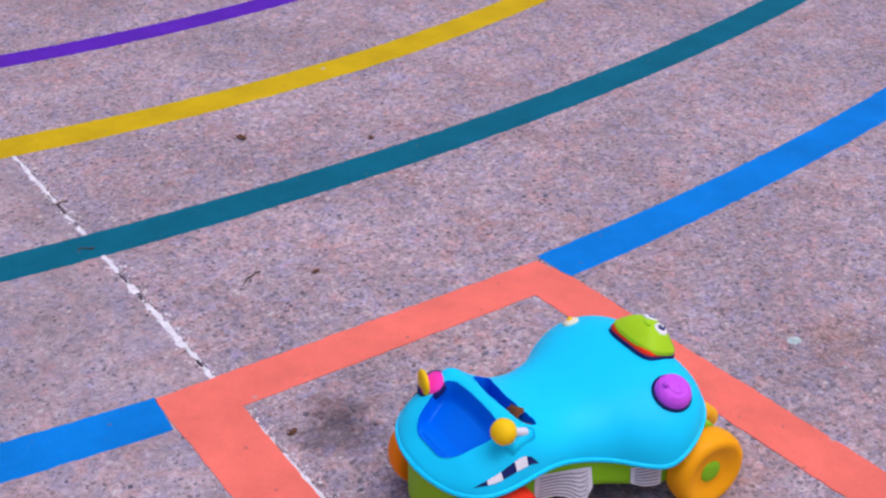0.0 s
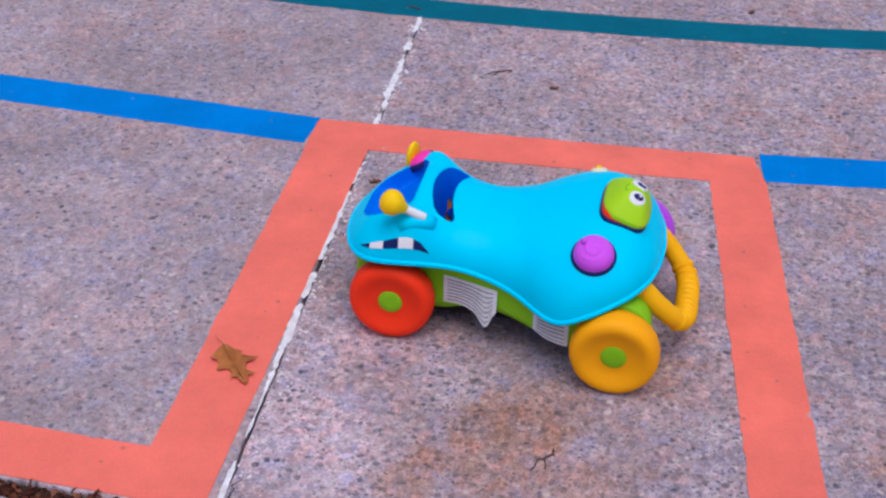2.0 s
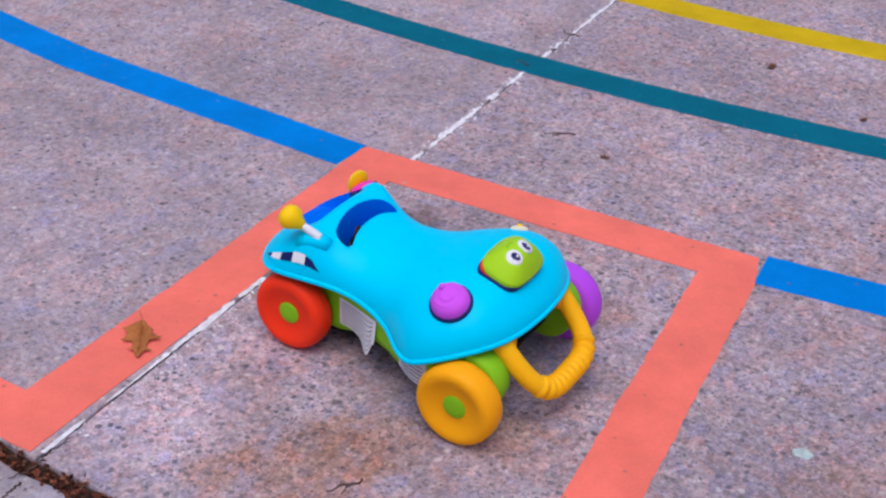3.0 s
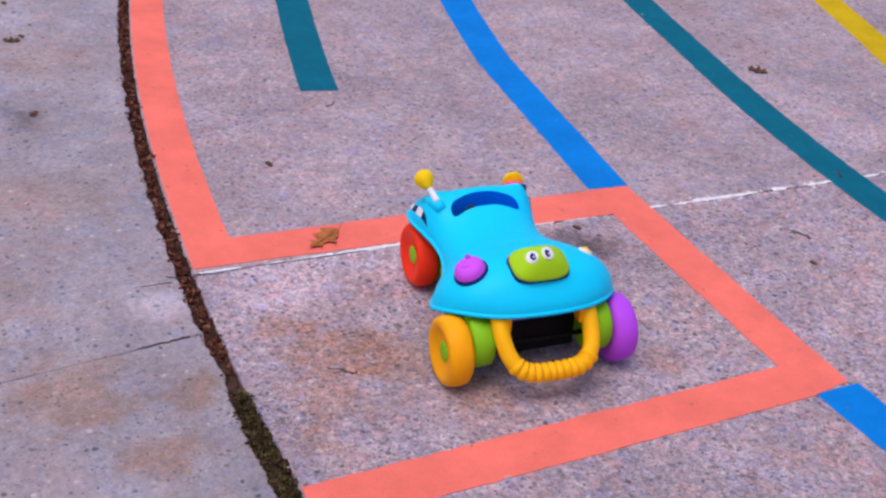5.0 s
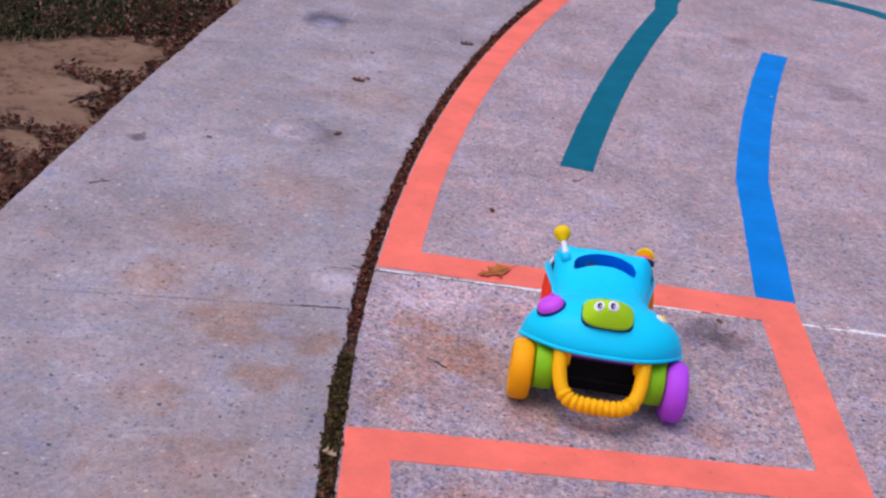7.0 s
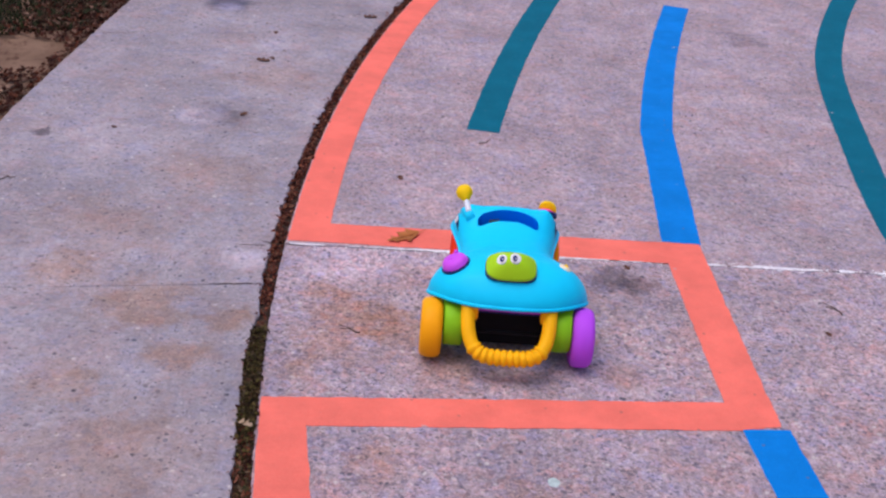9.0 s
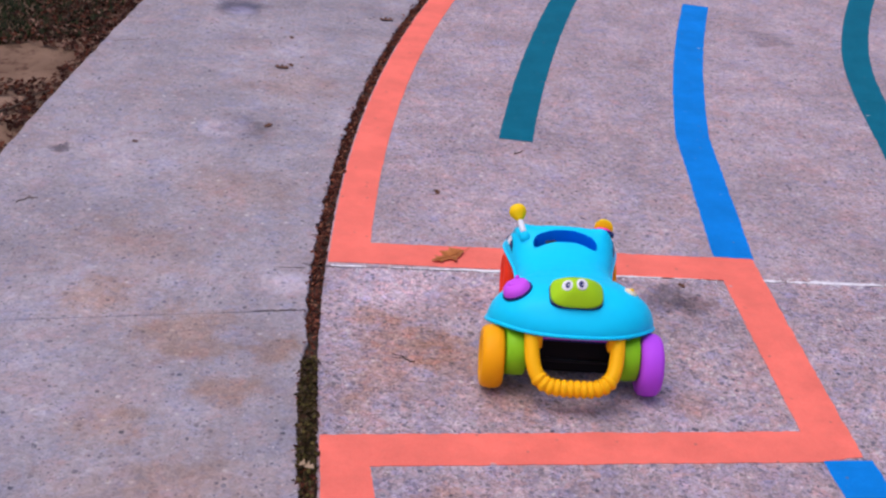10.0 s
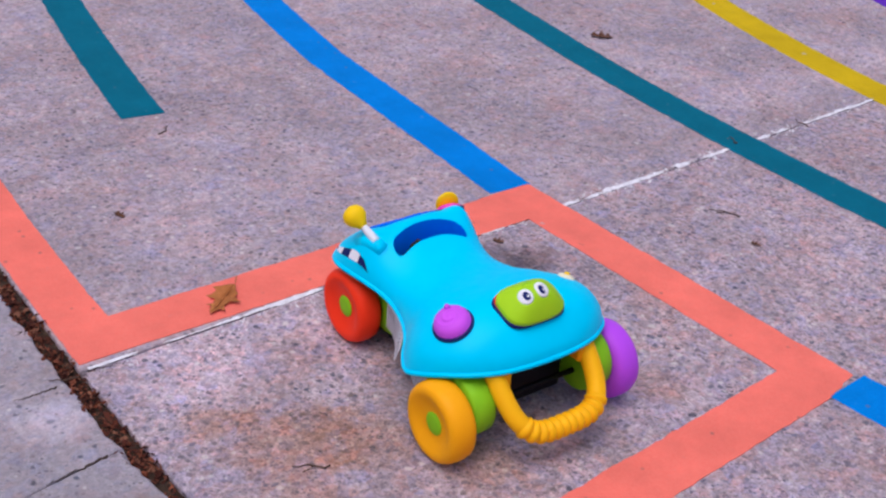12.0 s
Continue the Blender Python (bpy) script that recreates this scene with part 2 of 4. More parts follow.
def earth():
    n = Nodes("sandy earth")
    col = n.ramp(n.noise(3.0, 7.0, 0.65), (0.3, (0.13, 0.075, 0.046)), (0.55, (0.25, 0.155, 0.10)), (0.75, (0.32, 0.215, 0.15)))
    col = n.mix(n.ramp(n.noise(26, 6.0, 0.7), (0.52, 0.0), (0.66, 0.85)), col, (0.075, 0.032, 0.02))
    n.bump(n.noise(70, 6.0, 0.7), 0.8, 0.01)
    return n.done(col, 0.95, Specular_IOR_Level=0.15)


m_earth = earth()


# ---- building helpers ----
def mesh_from(name, verts, faces, material, smooth=False):
    me = bpy.data.meshes.new(name)
    me.from_pydata([tuple(v) for v in verts], [], faces)
    me.materials.append(material)
    if smooth:
        me.shade_smooth()
    me.update()
    return me


def thing(name, verts, faces, material, label, category="", kind="", group="", smooth=False):
    return tagged(new(name, mesh_from(name, verts, faces, material, smooth)), label, category, group, kind)


def part(name, bm, material, parent, label="", smooth=True):
    """One mesh under a thing or under a part."""
    me = bpy.data.meshes.new(name)
    bmesh.ops.recalc_face_normals(bm, faces=bm.faces[:])
    bm.to_mesh(me)
    bm.free()
    me.materials.append(material)
    if smooth:
        me.shade_smooth()
    ob = new(name, me)
    ob.parent = parent
    return tagged(ob, label) if label else ob


def grid_bm(rows, closed_rows=False, closed_cols=False):
    """A bmesh from a grid of points."""
    bm = bmesh.new()
    vs = [[bm.verts.new(p) for p in row] for row in rows]
    nr, nc = len(vs), len(vs[0])
    for i in range(nr if closed_rows else nr - 1):
        for j in range(nc if closed_cols else nc - 1):
            quad = (vs[i][j], vs[i][(j + 1) % nc], vs[(i + 1) % nr][(j + 1) % nc], vs[(i + 1) % nr][j])
            bm.faces.new(quad)
    return bm


def lathe(profile, n=48, m=None):
    """Turns (radius, height) pairs round z."""
    rows = [[(r * math.cos(2 * math.pi * k / n), r * math.sin(2 * math.pi * k / n), h) for k in range(n)] for r, h in profile]
    bm = grid_bm(rows, closed_cols=True)
    bmesh.ops.remove_doubles(bm, verts=bm.verts[:], dist=1e-6)
    if m is not None:
        bmesh.ops.transform(bm, matrix=m, verts=bm.verts[:])
    return bm


def tube(path, radius, n=12, caps=True):
    """A tube along a path; radius is a number or a function of 0..1."""
    rows, up = [], Vector((0.0123, 0.0345, 1.0)).normalized()
    path = [Vector(p) for p in path]
    for i, p in enumerate(path):
        d = (path[min(i + 1, len(path) - 1)] - path[max(i - 1, 0)]).normalized()
        side = d.cross(up)
        side = side.normalized() if side.length > 1e-4 else Vector((1, 0, 0))
        top = side.cross(d).normalized()
        r = radius(i / (len(path) - 1)) if callable(radius) else radius
        rows.append([p + (side * math.cos(2 * math.pi * k / n) + top * math.sin(2 * math.pi * k / n)) * r for k in range(n)])
    bm = grid_bm(rows, closed_cols=True)
    if caps:
        bm.verts.ensure_lookup_table()
        bm.faces.new(bm.verts[:n])
        bm.faces.new(bm.verts[-n:])
    return bm


def box_bm(x0, x1, y0, y1, z0, z1, bevel=0.004, seg=3):
    bm = bmesh.new()
    bmesh.ops.create_cube(bm, size=1.0)
    for v in bm.verts:
        v.co = ((x0 + x1) / 2 + v.co.x * (x1 - x0), (y0 + y1) / 2 + v.co.y * (y1 - y0), (z0 + z1) / 2 + v.co.z * (z1 - z0))
    bmesh.ops.bevel(bm, geom=bm.edges[:], offset=bevel, segments=seg, profile=0.5, affect="EDGES")
    return bm


def jag(a, b, seed, size, fine=28.0):
    """An uneven offset along an edge."""
    return size * (noise.noise((a * fine, b * fine, seed)) + 0.6 * noise.noise((a * fine * 3.1, b * fine * 3.1, seed + 5)))


# ---- lines of the plan, as x for a given y ----
def x_crack(y):
    return -0.5666 + 0.0065 * y + 0.0596 * y * y


def x_gap(y):
    wide = 0.027 + 0.002 / (1 + math.exp((y + 0.16) * 25)) - 0.008 * math.exp(-((y + 0.04) / 0.04) ** 2)
    return x_crack(y) - wide


def x_verge(y):
    return -1.396 + 0.0771 * y + 0.0142 * y * y


def y_joint(x):
    return 0.259 + 0.010 * x


def slab(name, outline, material, label, depth=0.06, lip=0.004):
    """A slab from its outline (anticlockwise), with a worn, rounded rim."""
    n = len(outline)
    pts = [Vector((x, y, 0)) for x, y in outline]
    rings = []
    for inset, z in ((lip, 0.0), (lip * 0.3, -lip * 0.3), (0, -lip), (0, -depth)):
        ring = []
        for i, p in enumerate(pts):
            d = (pts[(i + 1) % n] - pts[i - 1]).normalized()
            ring.append((p.x - d.y * inset, p.y + d.x * inset, z))
        rings.append(ring)
    verts = [v for r in rings for v in r]
    faces = [tuple(range(n))]
    for k in range(3):
        for i in range(n):
            j = (i + 1) % n
            faces.append((k * n + i, (k + 1) * n + i, (k + 1) * n + j, k * n + j))
    return thing(name, verts, faces, material, label, "pavement", "structure")


def spans(a, b, step):
    n = max(2, int(abs(b - a) / step))
    return [a + (b - a) * i / n for i in range(n + 1)]


# ---- ground: one sheet of sandy earth to the horizon ----
axis = np.sinh(np.linspace(-6.2, 6.2, 150)) * 1.2
gv, gf = [], []
for yy in axis:
    for xx in axis:
        z = -0.02 + (0.012 * noise.noise((xx * 1.7, yy * 1.7, 0)) if abs(xx) < 30 and abs(yy) < 30 else 0)
        if xx - 0.3 > x_verge(max(-4, min(5, yy))) + 0.12:
            z = -0.09
        gv.append((xx - 0.3, yy, z))
k = len(axis)
for i in range(k - 1):
    for j in range(k - 1):
        gf.append((i * k + j, i * k + j + 1, (i + 1) * k + j + 1, (i + 1) * k + j))
thing("ground", gv, gf, m_earth, "sandy brown bare earth with scattered dead leaves", "ground", "structure", smooth=True)

# inner slabs on both sides of the filled joint
line = [(x, y_joint(x)) for x in spans(-0.562, 7.0, 0.012)]
edge_n = [(x_crack(y) + jag(0, y, 1, 0.0025), y) for y in spans(5.0, 0.27, 0.012)]
slab("pavement", [(x, y + 0.0016 + jag(x, 0, 2, 0.0012)) for x, y in line] + [(7.0, 5.0)] + edge_n, m_north,
     "pale worn concrete slab beside the filled joint")
edge_s = [(x_crack(y) + jag(0, y, 3, 0.0025), y) for y in spans(0.25, -4.0, 0.012)]
slab("pavement", [(x, y - (0.0027 if x < 0.6 else 0.0022) + jag(x, 0, 4, 0.0016)) for x, y in reversed(line)] + edge_s + [(7.0, -4.0)], m_south,
     "worn concrete slab with dark pebbles showing")


# outer strip of paving, cut by a control joint
def y_cut(x):
    return 0.155 + 0.146 * x


for name, lo, hi in (("pavement", None, 5.0), ("pavement", -4.0, None)):
    ya = lo if lo is not None else y_cut(-0.59) + 0.0003
    yb = hi if hi is not None else y_cut(-0.59) - 0.0003
    right = [(x_gap(y) + jag(1, y, 6, 0.0065, 22), y) for y in spans(ya, yb, 0.012)]
    va = lo if lo is not None else y_cut(-1.40) + 0.0003
    vb = hi if hi is not None else y_cut(-1.40) - 0.0003
    left = [(x_verge(y) + jag(2, y, 7, 0.006, 9), y) for y in spans(vb, va, 0.02)]
    cut = [(x, y_cut(x) + (0.0003 if lo is None else -0.0003) + jag(x, 1, 8, 0.0012)) for x in spans(-1.38, -0.61, 0.015)]
    ring = right + left + cut if lo is None else right + cut[::-1] + left
    slab(name, ring, m_outer, "smooth grey concrete paving strip beside bare earth")

# soil bed of the long curved crack
rows = [(x_gap(y) - 0.02, x_crack(y) + 0.02, y) for y in spans(-2.5, 4.8, 0.02)]
sv = [p for a, b, y in rows for p in ((a, y, -0.012 + jag(a, y, 3, 0.004)), ((a + b) / 2, y, -0.006 + jag(a, y, 4, 0.006)), (b, y, -0.012 + jag(b, y, 5, 0.004)))]
sf = [f for i in range(len(rows) - 1) for f in ((3 * i, 3 * i + 1, 3 * i + 4, 3 * i + 3), (3 * i + 1, 3 * i + 2, 3 * i + 5, 3 * i + 4))]
thing("crack_soil", sv, sf, m_soil, "dark damp soil in the crack between slabs", "soil", "structure", smooth=True)

# white filler in the straight joint: broken lengths with ragged sides, and crumbs of it beside them
def filler_runs():
    runs, run = [], []
    for x in spans(-0.55, 6.0, 0.004):
        bare = noise.noise((x * 6.5, 1, 2)) + 0.8 * noise.noise((x * 23, 5, 7)) + (0.35 if x < -0.30 else 0.0)
        if bare > 0.42:
            if len(run) > 3:
                runs.append(run)
            run = []
            continue
        full = (0.62 if x < -0.26 else 1.0 if x < 0.75 else 0.72) * min(1.0, (0.42 - bare) / 0.28 + 0.25)
        up = full * max(0.0012, 0.0066 + jag(x, 0, 11, 0.0062, 20) + jag(x, 7, 13, 0.0030, 95))
        dn = full * min(0.0060, max(0.0008, 0.0042 + jag(x, 3, 12, 0.0048, 20) + jag(x, 9, 14, 0.0026, 95)))
        run.append((x, up, dn))
    return runs + [run] if len(run) > 3 else runs


cv, cf = [], []
for run in filler_runs():
    first = len(cv)
    for x, up, dn in run:
        y, h = y_joint(x), 0.0007 + 0.0006 * noise.noise((x * 90, 0, 0))
        cv += [(x, y + up, 0.0001), (x, y + up * 0.55, h), (x, y - dn * 0.45, h), (x, y - dn, 0.0001)]
    for i in range(len(run) - 1):
        for q in range(3):
            p = first + 4 * i + q
            cf.append((p, p + 1, p + 5, p + 4))
thing("joint_filler", cv, cf, m_caulk, "crumbling white filler along the slab joint", "joint filler", "structure")
crumbs = random.Random(19)
kv, kf = [], []
for _ in range(2600):
    x = crumbs.uniform(-0.5, 3.2)
    y = y_joint(x) + crumbs.gauss(-0.001, 0.008 if x > -0.1 else 0.013)
    if 0.265 < x < 0.37 or 0.79 < x < 0.91 or 1.25 < x < 1.42 or 1.72 < x < 1.85 or x < 0.3 and y > y_joint(x) - 0.004:
        continue
    size, k = crumbs.uniform(0.0008, 0.0030) * (1.0 if crumbs.random() < 0.85 else 1.6), len(kv)
    turn_by = crumbs.uniform(0, 6.28)
    for q in range(4):
        kv.append((x + size * math.cos(turn_by + q * 1.571) * crumbs.uniform(0.5, 1.0), y + size * math.sin(turn_by + q * 1.571) * crumbs.uniform(0.5, 1.0), 0.0003))
    kv.append((x, y, 0.0004 + size * 0.5))
    kf += [(k + q, k + (q + 1) % 4, k + 4) for q in range(4)]
thing("filler_crumbs", kv, kf, m_caulk, "white crumbs of joint filler on the concrete", "crumbs", "stuff")


# ---- painted lines of the labyrinth ----
PAINT_Z = 0.0012


def ribbon(name, path, width, material, label, seed, square=True, step=0.012):
    """A painted line along a path of points, hand-taped edges a little uneven."""
    dense = []
    for (x0, y0), (x1, y1) in zip(path, path[1:]):
        n = max(1, int(math.hypot(x1 - x0, y1 - y0) / step))
        dense += [(x0 + (x1 - x0) * i / n, y0 + (y1 - y0) * i / n) for i in range(n)]
    dense.append(path[-1])
    v, f = [], []
    for i, (x, y) in enumerate(dense):
        ax, ay = dense[max(0, i - 1)]
        bx, by = dense[min(len(dense) - 1, i + 1)]
        d = math.hypot(bx - ax, by - ay)
        nx, ny = -(by - ay) / d, (bx - ax) / d
        for s in (1, -1):
            w = width / 2 + jag(x, y, seed + s, 0.0024, 46)
            v.append((x + nx * w * s, y + ny * w * s, PAINT_Z))
        for s in (1, -1):
            w = width / 2 + 0.0008 + jag(x, y, seed + s, 0.0024, 46)
            v.append((x + nx * w * s, y + ny * w * s, 0.0))
    for i in range(len(dense) - 1):
        a, b = 4 * i, 4 * i + 4
        f += [(a, a + 1, b + 1, b), (a + 2, a, b, b + 2), (a + 1, a + 3, b + 3, b + 1)]
    f += [(0, 2, 3, 1), (len(v) - 4, len(v) - 3, len(v) - 1, len(v) - 2)]
    return thing(name, v, f, material, label, "painted line", "structure", "painted lines of the labyrinth")


def arc(cx, cy, r, y0, y1, step=0.03):
    return [(cx - math.sqrt(r * r - (y - cy) ** 2), y) for y in spans(y0, y1, step)]


def polygon(name, outline, material, label, seed):
    """A painted area with straight taped edges."""
    pts = []
    for (x0, y0), (x1, y1) in zip(outline, outline[1:] + outline[:1]):
        n = max(1, int(math.hypot(x1 - x0, y1 - y0) / 0.012))
        for i in range(n):
            t = i / n
            calm = 0.0 if i == 0 else 1.0
            x, y = x0 + (x1 - x0) * t, y0 + (y1 - y0) * t
            d = math.hypot(x1 - x0, y1 - y0)
            o = calm * jag(x, y, seed, 0.0024, 46)
            pts.append((x - (y1 - y0) / d * o, y + (x1 - x0) / d * o))
    n = len(pts)
    v = [(x, y, PAINT_Z) for x, y in pts] + [(x, y, 0.0) for x, y in pts]
    f = [tuple(range(n))] + [(i, n + i, n + (i + 1) % n, (i + 1) % n) for i in range(n)]
    return thing(name, v, f, material, label, "painted line", "structure", "painted lines of the labyrinth")


SAL = "salmon pink line painted on the concrete"
ya = [y for y in spans(0.36, 3.6, 0.03)]
outer = [(x_crack(y) + 0.004, y) for y in [0.268] + ya]
inner = [(x_crack(y) + 0.088, y) for y in ya]
salmon = [(-0.470, 0.268), (0.272, 0.258), (0.274, -0.292), (-0.556, -0.346), (-0.548, -0.55), (-0.5, -1.4), (-0.41, -1.4), (-0.460, -0.55),
          (-0.474, -0.428), (0.280, -0.380), (0.361, -0.362), (0.361, 0.361), (-0.468, 0.361)]
polygon("painted_line", salmon + inner[1:] + outer[::-1], p_salmon, SAL + ", turning round the toy", 31)
kink = 1.06
blue_n = [(0.3205 + 0.093 * (y - 0.36), y) for y in spans(0.363, kink, 0.03)]
blue_n += [(0.3855 + 0.173 * (y - kink) + 0.048 * (y - kink) ** 2, y) for y in spans(kink + 0.01, 2.30, 0.03)]
polygon_label = "bright blue line painted on the concrete"
ribbon("painted_line", blue_n, 0.088, p_blue, polygon_label, 41)
ribbon("painted_line", arc(7.2, 0.02, 6.88, -0.374, -2.0), 0.086, p_blue, polygon_label, 43)
turn = [(0.883 - 0.550 * math.cos(a), 2.71 + 0.53 * math.sin(a)) for a in spans(0.03, math.pi - 0.03, 0.06)]
stub = [(-0.226 + 0.0932 * y + 0.0421 * y * y, y) for y in spans(0.978, 2.70, 0.03)]
teal = [(x - 0.04 * (3 * q * q - 2 * q ** 3), y) for x, y in arc(7.22, -0.07, 6.38, 2.70, -2.2) for q in [min(1.0, max(0.0, (y - 0.95) / 0.95))]]
ribbon("painted_line", stub + turn + teal, 0.086, p_teal, "dark teal line painted on the concrete", 45)
gold = [(x - 0.10 * (3 * q * q - 2 * q ** 3), y) for x, y in arc(4.9, -0.17, 3.60, 2.2, -1.9) for q in [min(1.0, max(0.0, (y - 0.9) / 0.95))]]
ribbon("painted_line", gold, 0.088, p_yellow, "yellow line painted on the concrete", 47)
ribbon("painted_line", arc(4.9, -0.2, 3.13, 1.3, -1.5), 0.076, p_purple, "purple line painted on the concrete", 49)


# dark hairline cracks that run off the long crack into the outer paving
def hairline(x0, y0, x1, y1, width, seed):
    v, f = [], []
    steps = spans(0.0, 1.0, 0.04)
    for i, q in enumerate(steps):
        x, y = x0 + (x1 - x0) * q, y0 + (y1 - y0) * q + jag(q, 0, seed, 0.006, 6)
        w = width * (1 - q) ** 0.7 / 2 + 0.0003 + abs(jag(q, 2, seed, 0.0007, 30))
        v += [(x, y - w, 0.0004), (x, y + w, 0.0004)]
        if i:
            f.append((2 * i - 2, 2 * i - 1, 2 * i + 1, 2 * i))
    thing("hairline_crack", v, f, m_soil, "thin dark crack in the concrete paving", "crack", "structure")


hairline(-0.603, 0.238, -0.665, 0.236, 0.0035, 1)
hairline(-0.612, y_cut(-0.612), -0.70, y_cut(-0.70), 0.004, 2)
hairline(-0.553, 0.248, -0.50, 0.243, 0.0025, 4)
hairline(0.02, 1.94, 0.16, 1.99, 0.002, 5)
hairline(-1.21, 1.590, -1.05, 1.645, 0.0025, 6)


# ---- the ride-on toy ----
def curve_at(knots, v):
    """A smooth curve through (place, value) knots."""
    xs, ys = [a for a, _ in knots], [b for _, b in knots]
    v = min(max(v, xs[0]), xs[-1])
    i = max(1, next((k for k, a in enumerate(xs) if a >= v), len(xs) - 1))

    def slope(k):
        if k in (0, len(xs) - 1):
            return 0.0 if k else (ys[1] - ys[0]) / (xs[1] - xs[0])
        return (ys[k + 1] - ys[k - 1]) / (xs[k + 1] - xs[k - 1])

    h = xs[i] - xs[i - 1]
    t = (v - xs[i - 1]) / h
    return ((2 * t ** 3 - 3 * t ** 2 + 1) * ys[i - 1] + (t ** 3 - 2 * t ** 2 + t) * h * slope(i - 1)
            + (3 * t ** 2 - 2 * t ** 3) * ys[i] + (t ** 3 - t ** 2) * h * slope(i))


REAR, NOSE = -0.1915, 0.2205
HALF = [(-0.1915, 0.010), (-0.1895, 0.036), (-0.185, 0.062), (-0.176, 0.088), (-0.158, 0.116), (-0.13, 0.138), (-0.10, 0.149), (-0.075, 0.148), (-0.05, 0.134), (-0.02, 0.110), (0.01, 0.096),
        (0.04, 0.090), (0.07, 0.092), (0.10, 0.099), (0.13, 0.106), (0.155, 0.107), (0.18, 0.099), (0.197, 0.083), (0.208, 0.064), (0.215, 0.043), (0.219, 0.023), (0.2205, 0.006)]
RIM = [(-0.1915, 0.129), (-0.15, 0.122), (-0.11, 0.108), (-0.075, 0.095), (-0.04, 0.097), (0.02, 0.107), (0.08, 0.119), (0.14, 0.125), (0.218, 0.118)]
CROWN = [(-0.1915, 0.130), (-0.188, 0.142), (-0.172, 0.162), (-0.15, 0.179), (-0.11, 0.187), (-0.06, 0.178), (-0.01, 0.166), (0.035, 0.163), (0.065, 0.168), (0.095, 0.1805),
         (0.120, 0.1885), (0.155, 0.172), (0.185, 0.154), (0.203, 0.138), (0.216, 0.126), (0.2205, 0.119)]


def shell(a, v, lift=0.0):
    """A point of the toy's upper shell; a goes from -1 to 1 across it."""
    w, lo, hi = curve_at(HALF, v), curve_at(RIM, v), curve_at(CROWN, v)
    round_off = max(0.0, 1 - abs(a) ** 2.8) ** 0.5
    ear = 0.016 * math.exp(-((abs(a) * w - 0.082) / 0.02) ** 2 - ((v - 0.122) / 0.028) ** 2) * round_off ** 0.5
    return Vector((a * w, v, lo + (hi - lo) * round_off + ear + lift))


def shell_normal(a, v):
    e = 0.01
    return ((shell(a + e, v) - shell(a - e, v)).cross(shell(a, v + 0.004) - shell(a, v - 0.004))).normalized()


def in_screen(u, v):
    """Signed distance to the rim of the windscreen hollow."""
    w = 0.066 - 0.42 * max(0.0, v - 0.142)
    dx, dy = abs(u) - w + 0.022, abs(v - 0.1630 - 0.4 * u * u) - 0.0365 + 0.022
    return math.hypot(max(dx, 0), max(dy, 0)) + min(max(dx, dy), 0) - 0.022


def in_slot(u, v):
    """Signed distance to the rim of the grip slot."""
    dx, dy = abs(u) - 0.060 + 0.011, abs(v - 0.096 + 3.6 * u * u) - 0.0135 + 0.011
    return math.hypot(max(dx, 0), max(dy, 0)) + min(max(dx, dy), 0) - 0.011


toy = new("ride_on_toy")
toy.matrix_world = pose(-0.115, -0.027, 0, 0, 0, -2.4)
tagged(toy, "cyan plastic ride-on toy car with colourful wheels on concrete", "toy car")

NU, NV = 130, 200
grid, kinds = [], []
for i in range(NV + 1):
    s = i / NV
    v = REAR + (NOSE - REAR) * (0.5 - 0.5 * math.cos(math.pi * s)) * 0.35 + (NOSE - REAR) * s * 0.65
    row, tags = [], []
    for j in range(NU + 1):
        a = math.sin(math.pi * (j / NU - 0.5))
        p = shell(a, v)
        kind = 0
        for key, sdf, depth in ((1, in_screen, 0.030), (2, in_slot, 0.068)):
            d = sdf(p.x, p.y)
            if abs(d) < 0.0022:
                e = 0.0005
                gx, gy = (sdf(p.x + e, p.y) - d) / e, (sdf(p.x, p.y + e) - d) / e
                g = max(0.3, gx * gx + gy * gy)
                p.x -= d * gx / g
                p.y -= d * gy / g
                kind = max(kind, 10 + key)
            elif d < 0:
                kind = key
                s = min(1.0, -d / (0.006 if key == 1 else 0.0075))
                s = s * s * (3 - 2 * s)
                if key == 1:
                    p.z -= s * max(0.008, 0.027 * min(1.0, 1.3 - max(0.0, (p.y - 0.160) / 0.030)))
                else:
                    p.z -= depth * s
        row.append(p)
        tags.append(kind)
    grid.append(row)
    kinds.append(tags)
bins = {0: [], 1: [], 2: [], 3: []}
for i in range(NV):
    for j in range(NU):
        ks = (kinds[i][j], kinds[i][j + 1], kinds[i + 1][j + 1], kinds[i + 1][j])
        ids = (i * (NU + 1) + j, i * (NU + 1) + j + 1, (i + 1) * (NU + 1) + j + 1, (i + 1) * (NU + 1) + j)
        if any(q == 1 for q in ks):
            bins[1].append(ids)
        elif any(q == 2 for q in ks):
            bins[3 if all(in_slot(grid[a][c].x, grid[a][c].y) < -0.0066 for a in (i, i + 1) for c in (j, j + 1)) else 2].append(ids)
        else:
            bins[0].append(ids)
flat = [p for r in grid for p in r]


def shell_part(name, faces, material, label, thick):
    used = sorted({q for f in faces for q in f})
    index = {q: k for k, q in enumerate(used)}
    bm = bmesh.new()
    vs = [bm.verts.new(flat[q]) for q in used]
    for f in faces:
        try:
            bm.faces.new([vs[index[q]] for q in f])
        except ValueError:
            pass
    bmesh.ops.remove_doubles(bm, verts=bm.verts[:], dist=2e-5)
    ob = part(name, bm, material, toy, label)
    if thick:
        mod = ob.modifiers.new("thickness", "SOLIDIFY")
        mod.thickness, mod.offset = thick, -1
    return ob


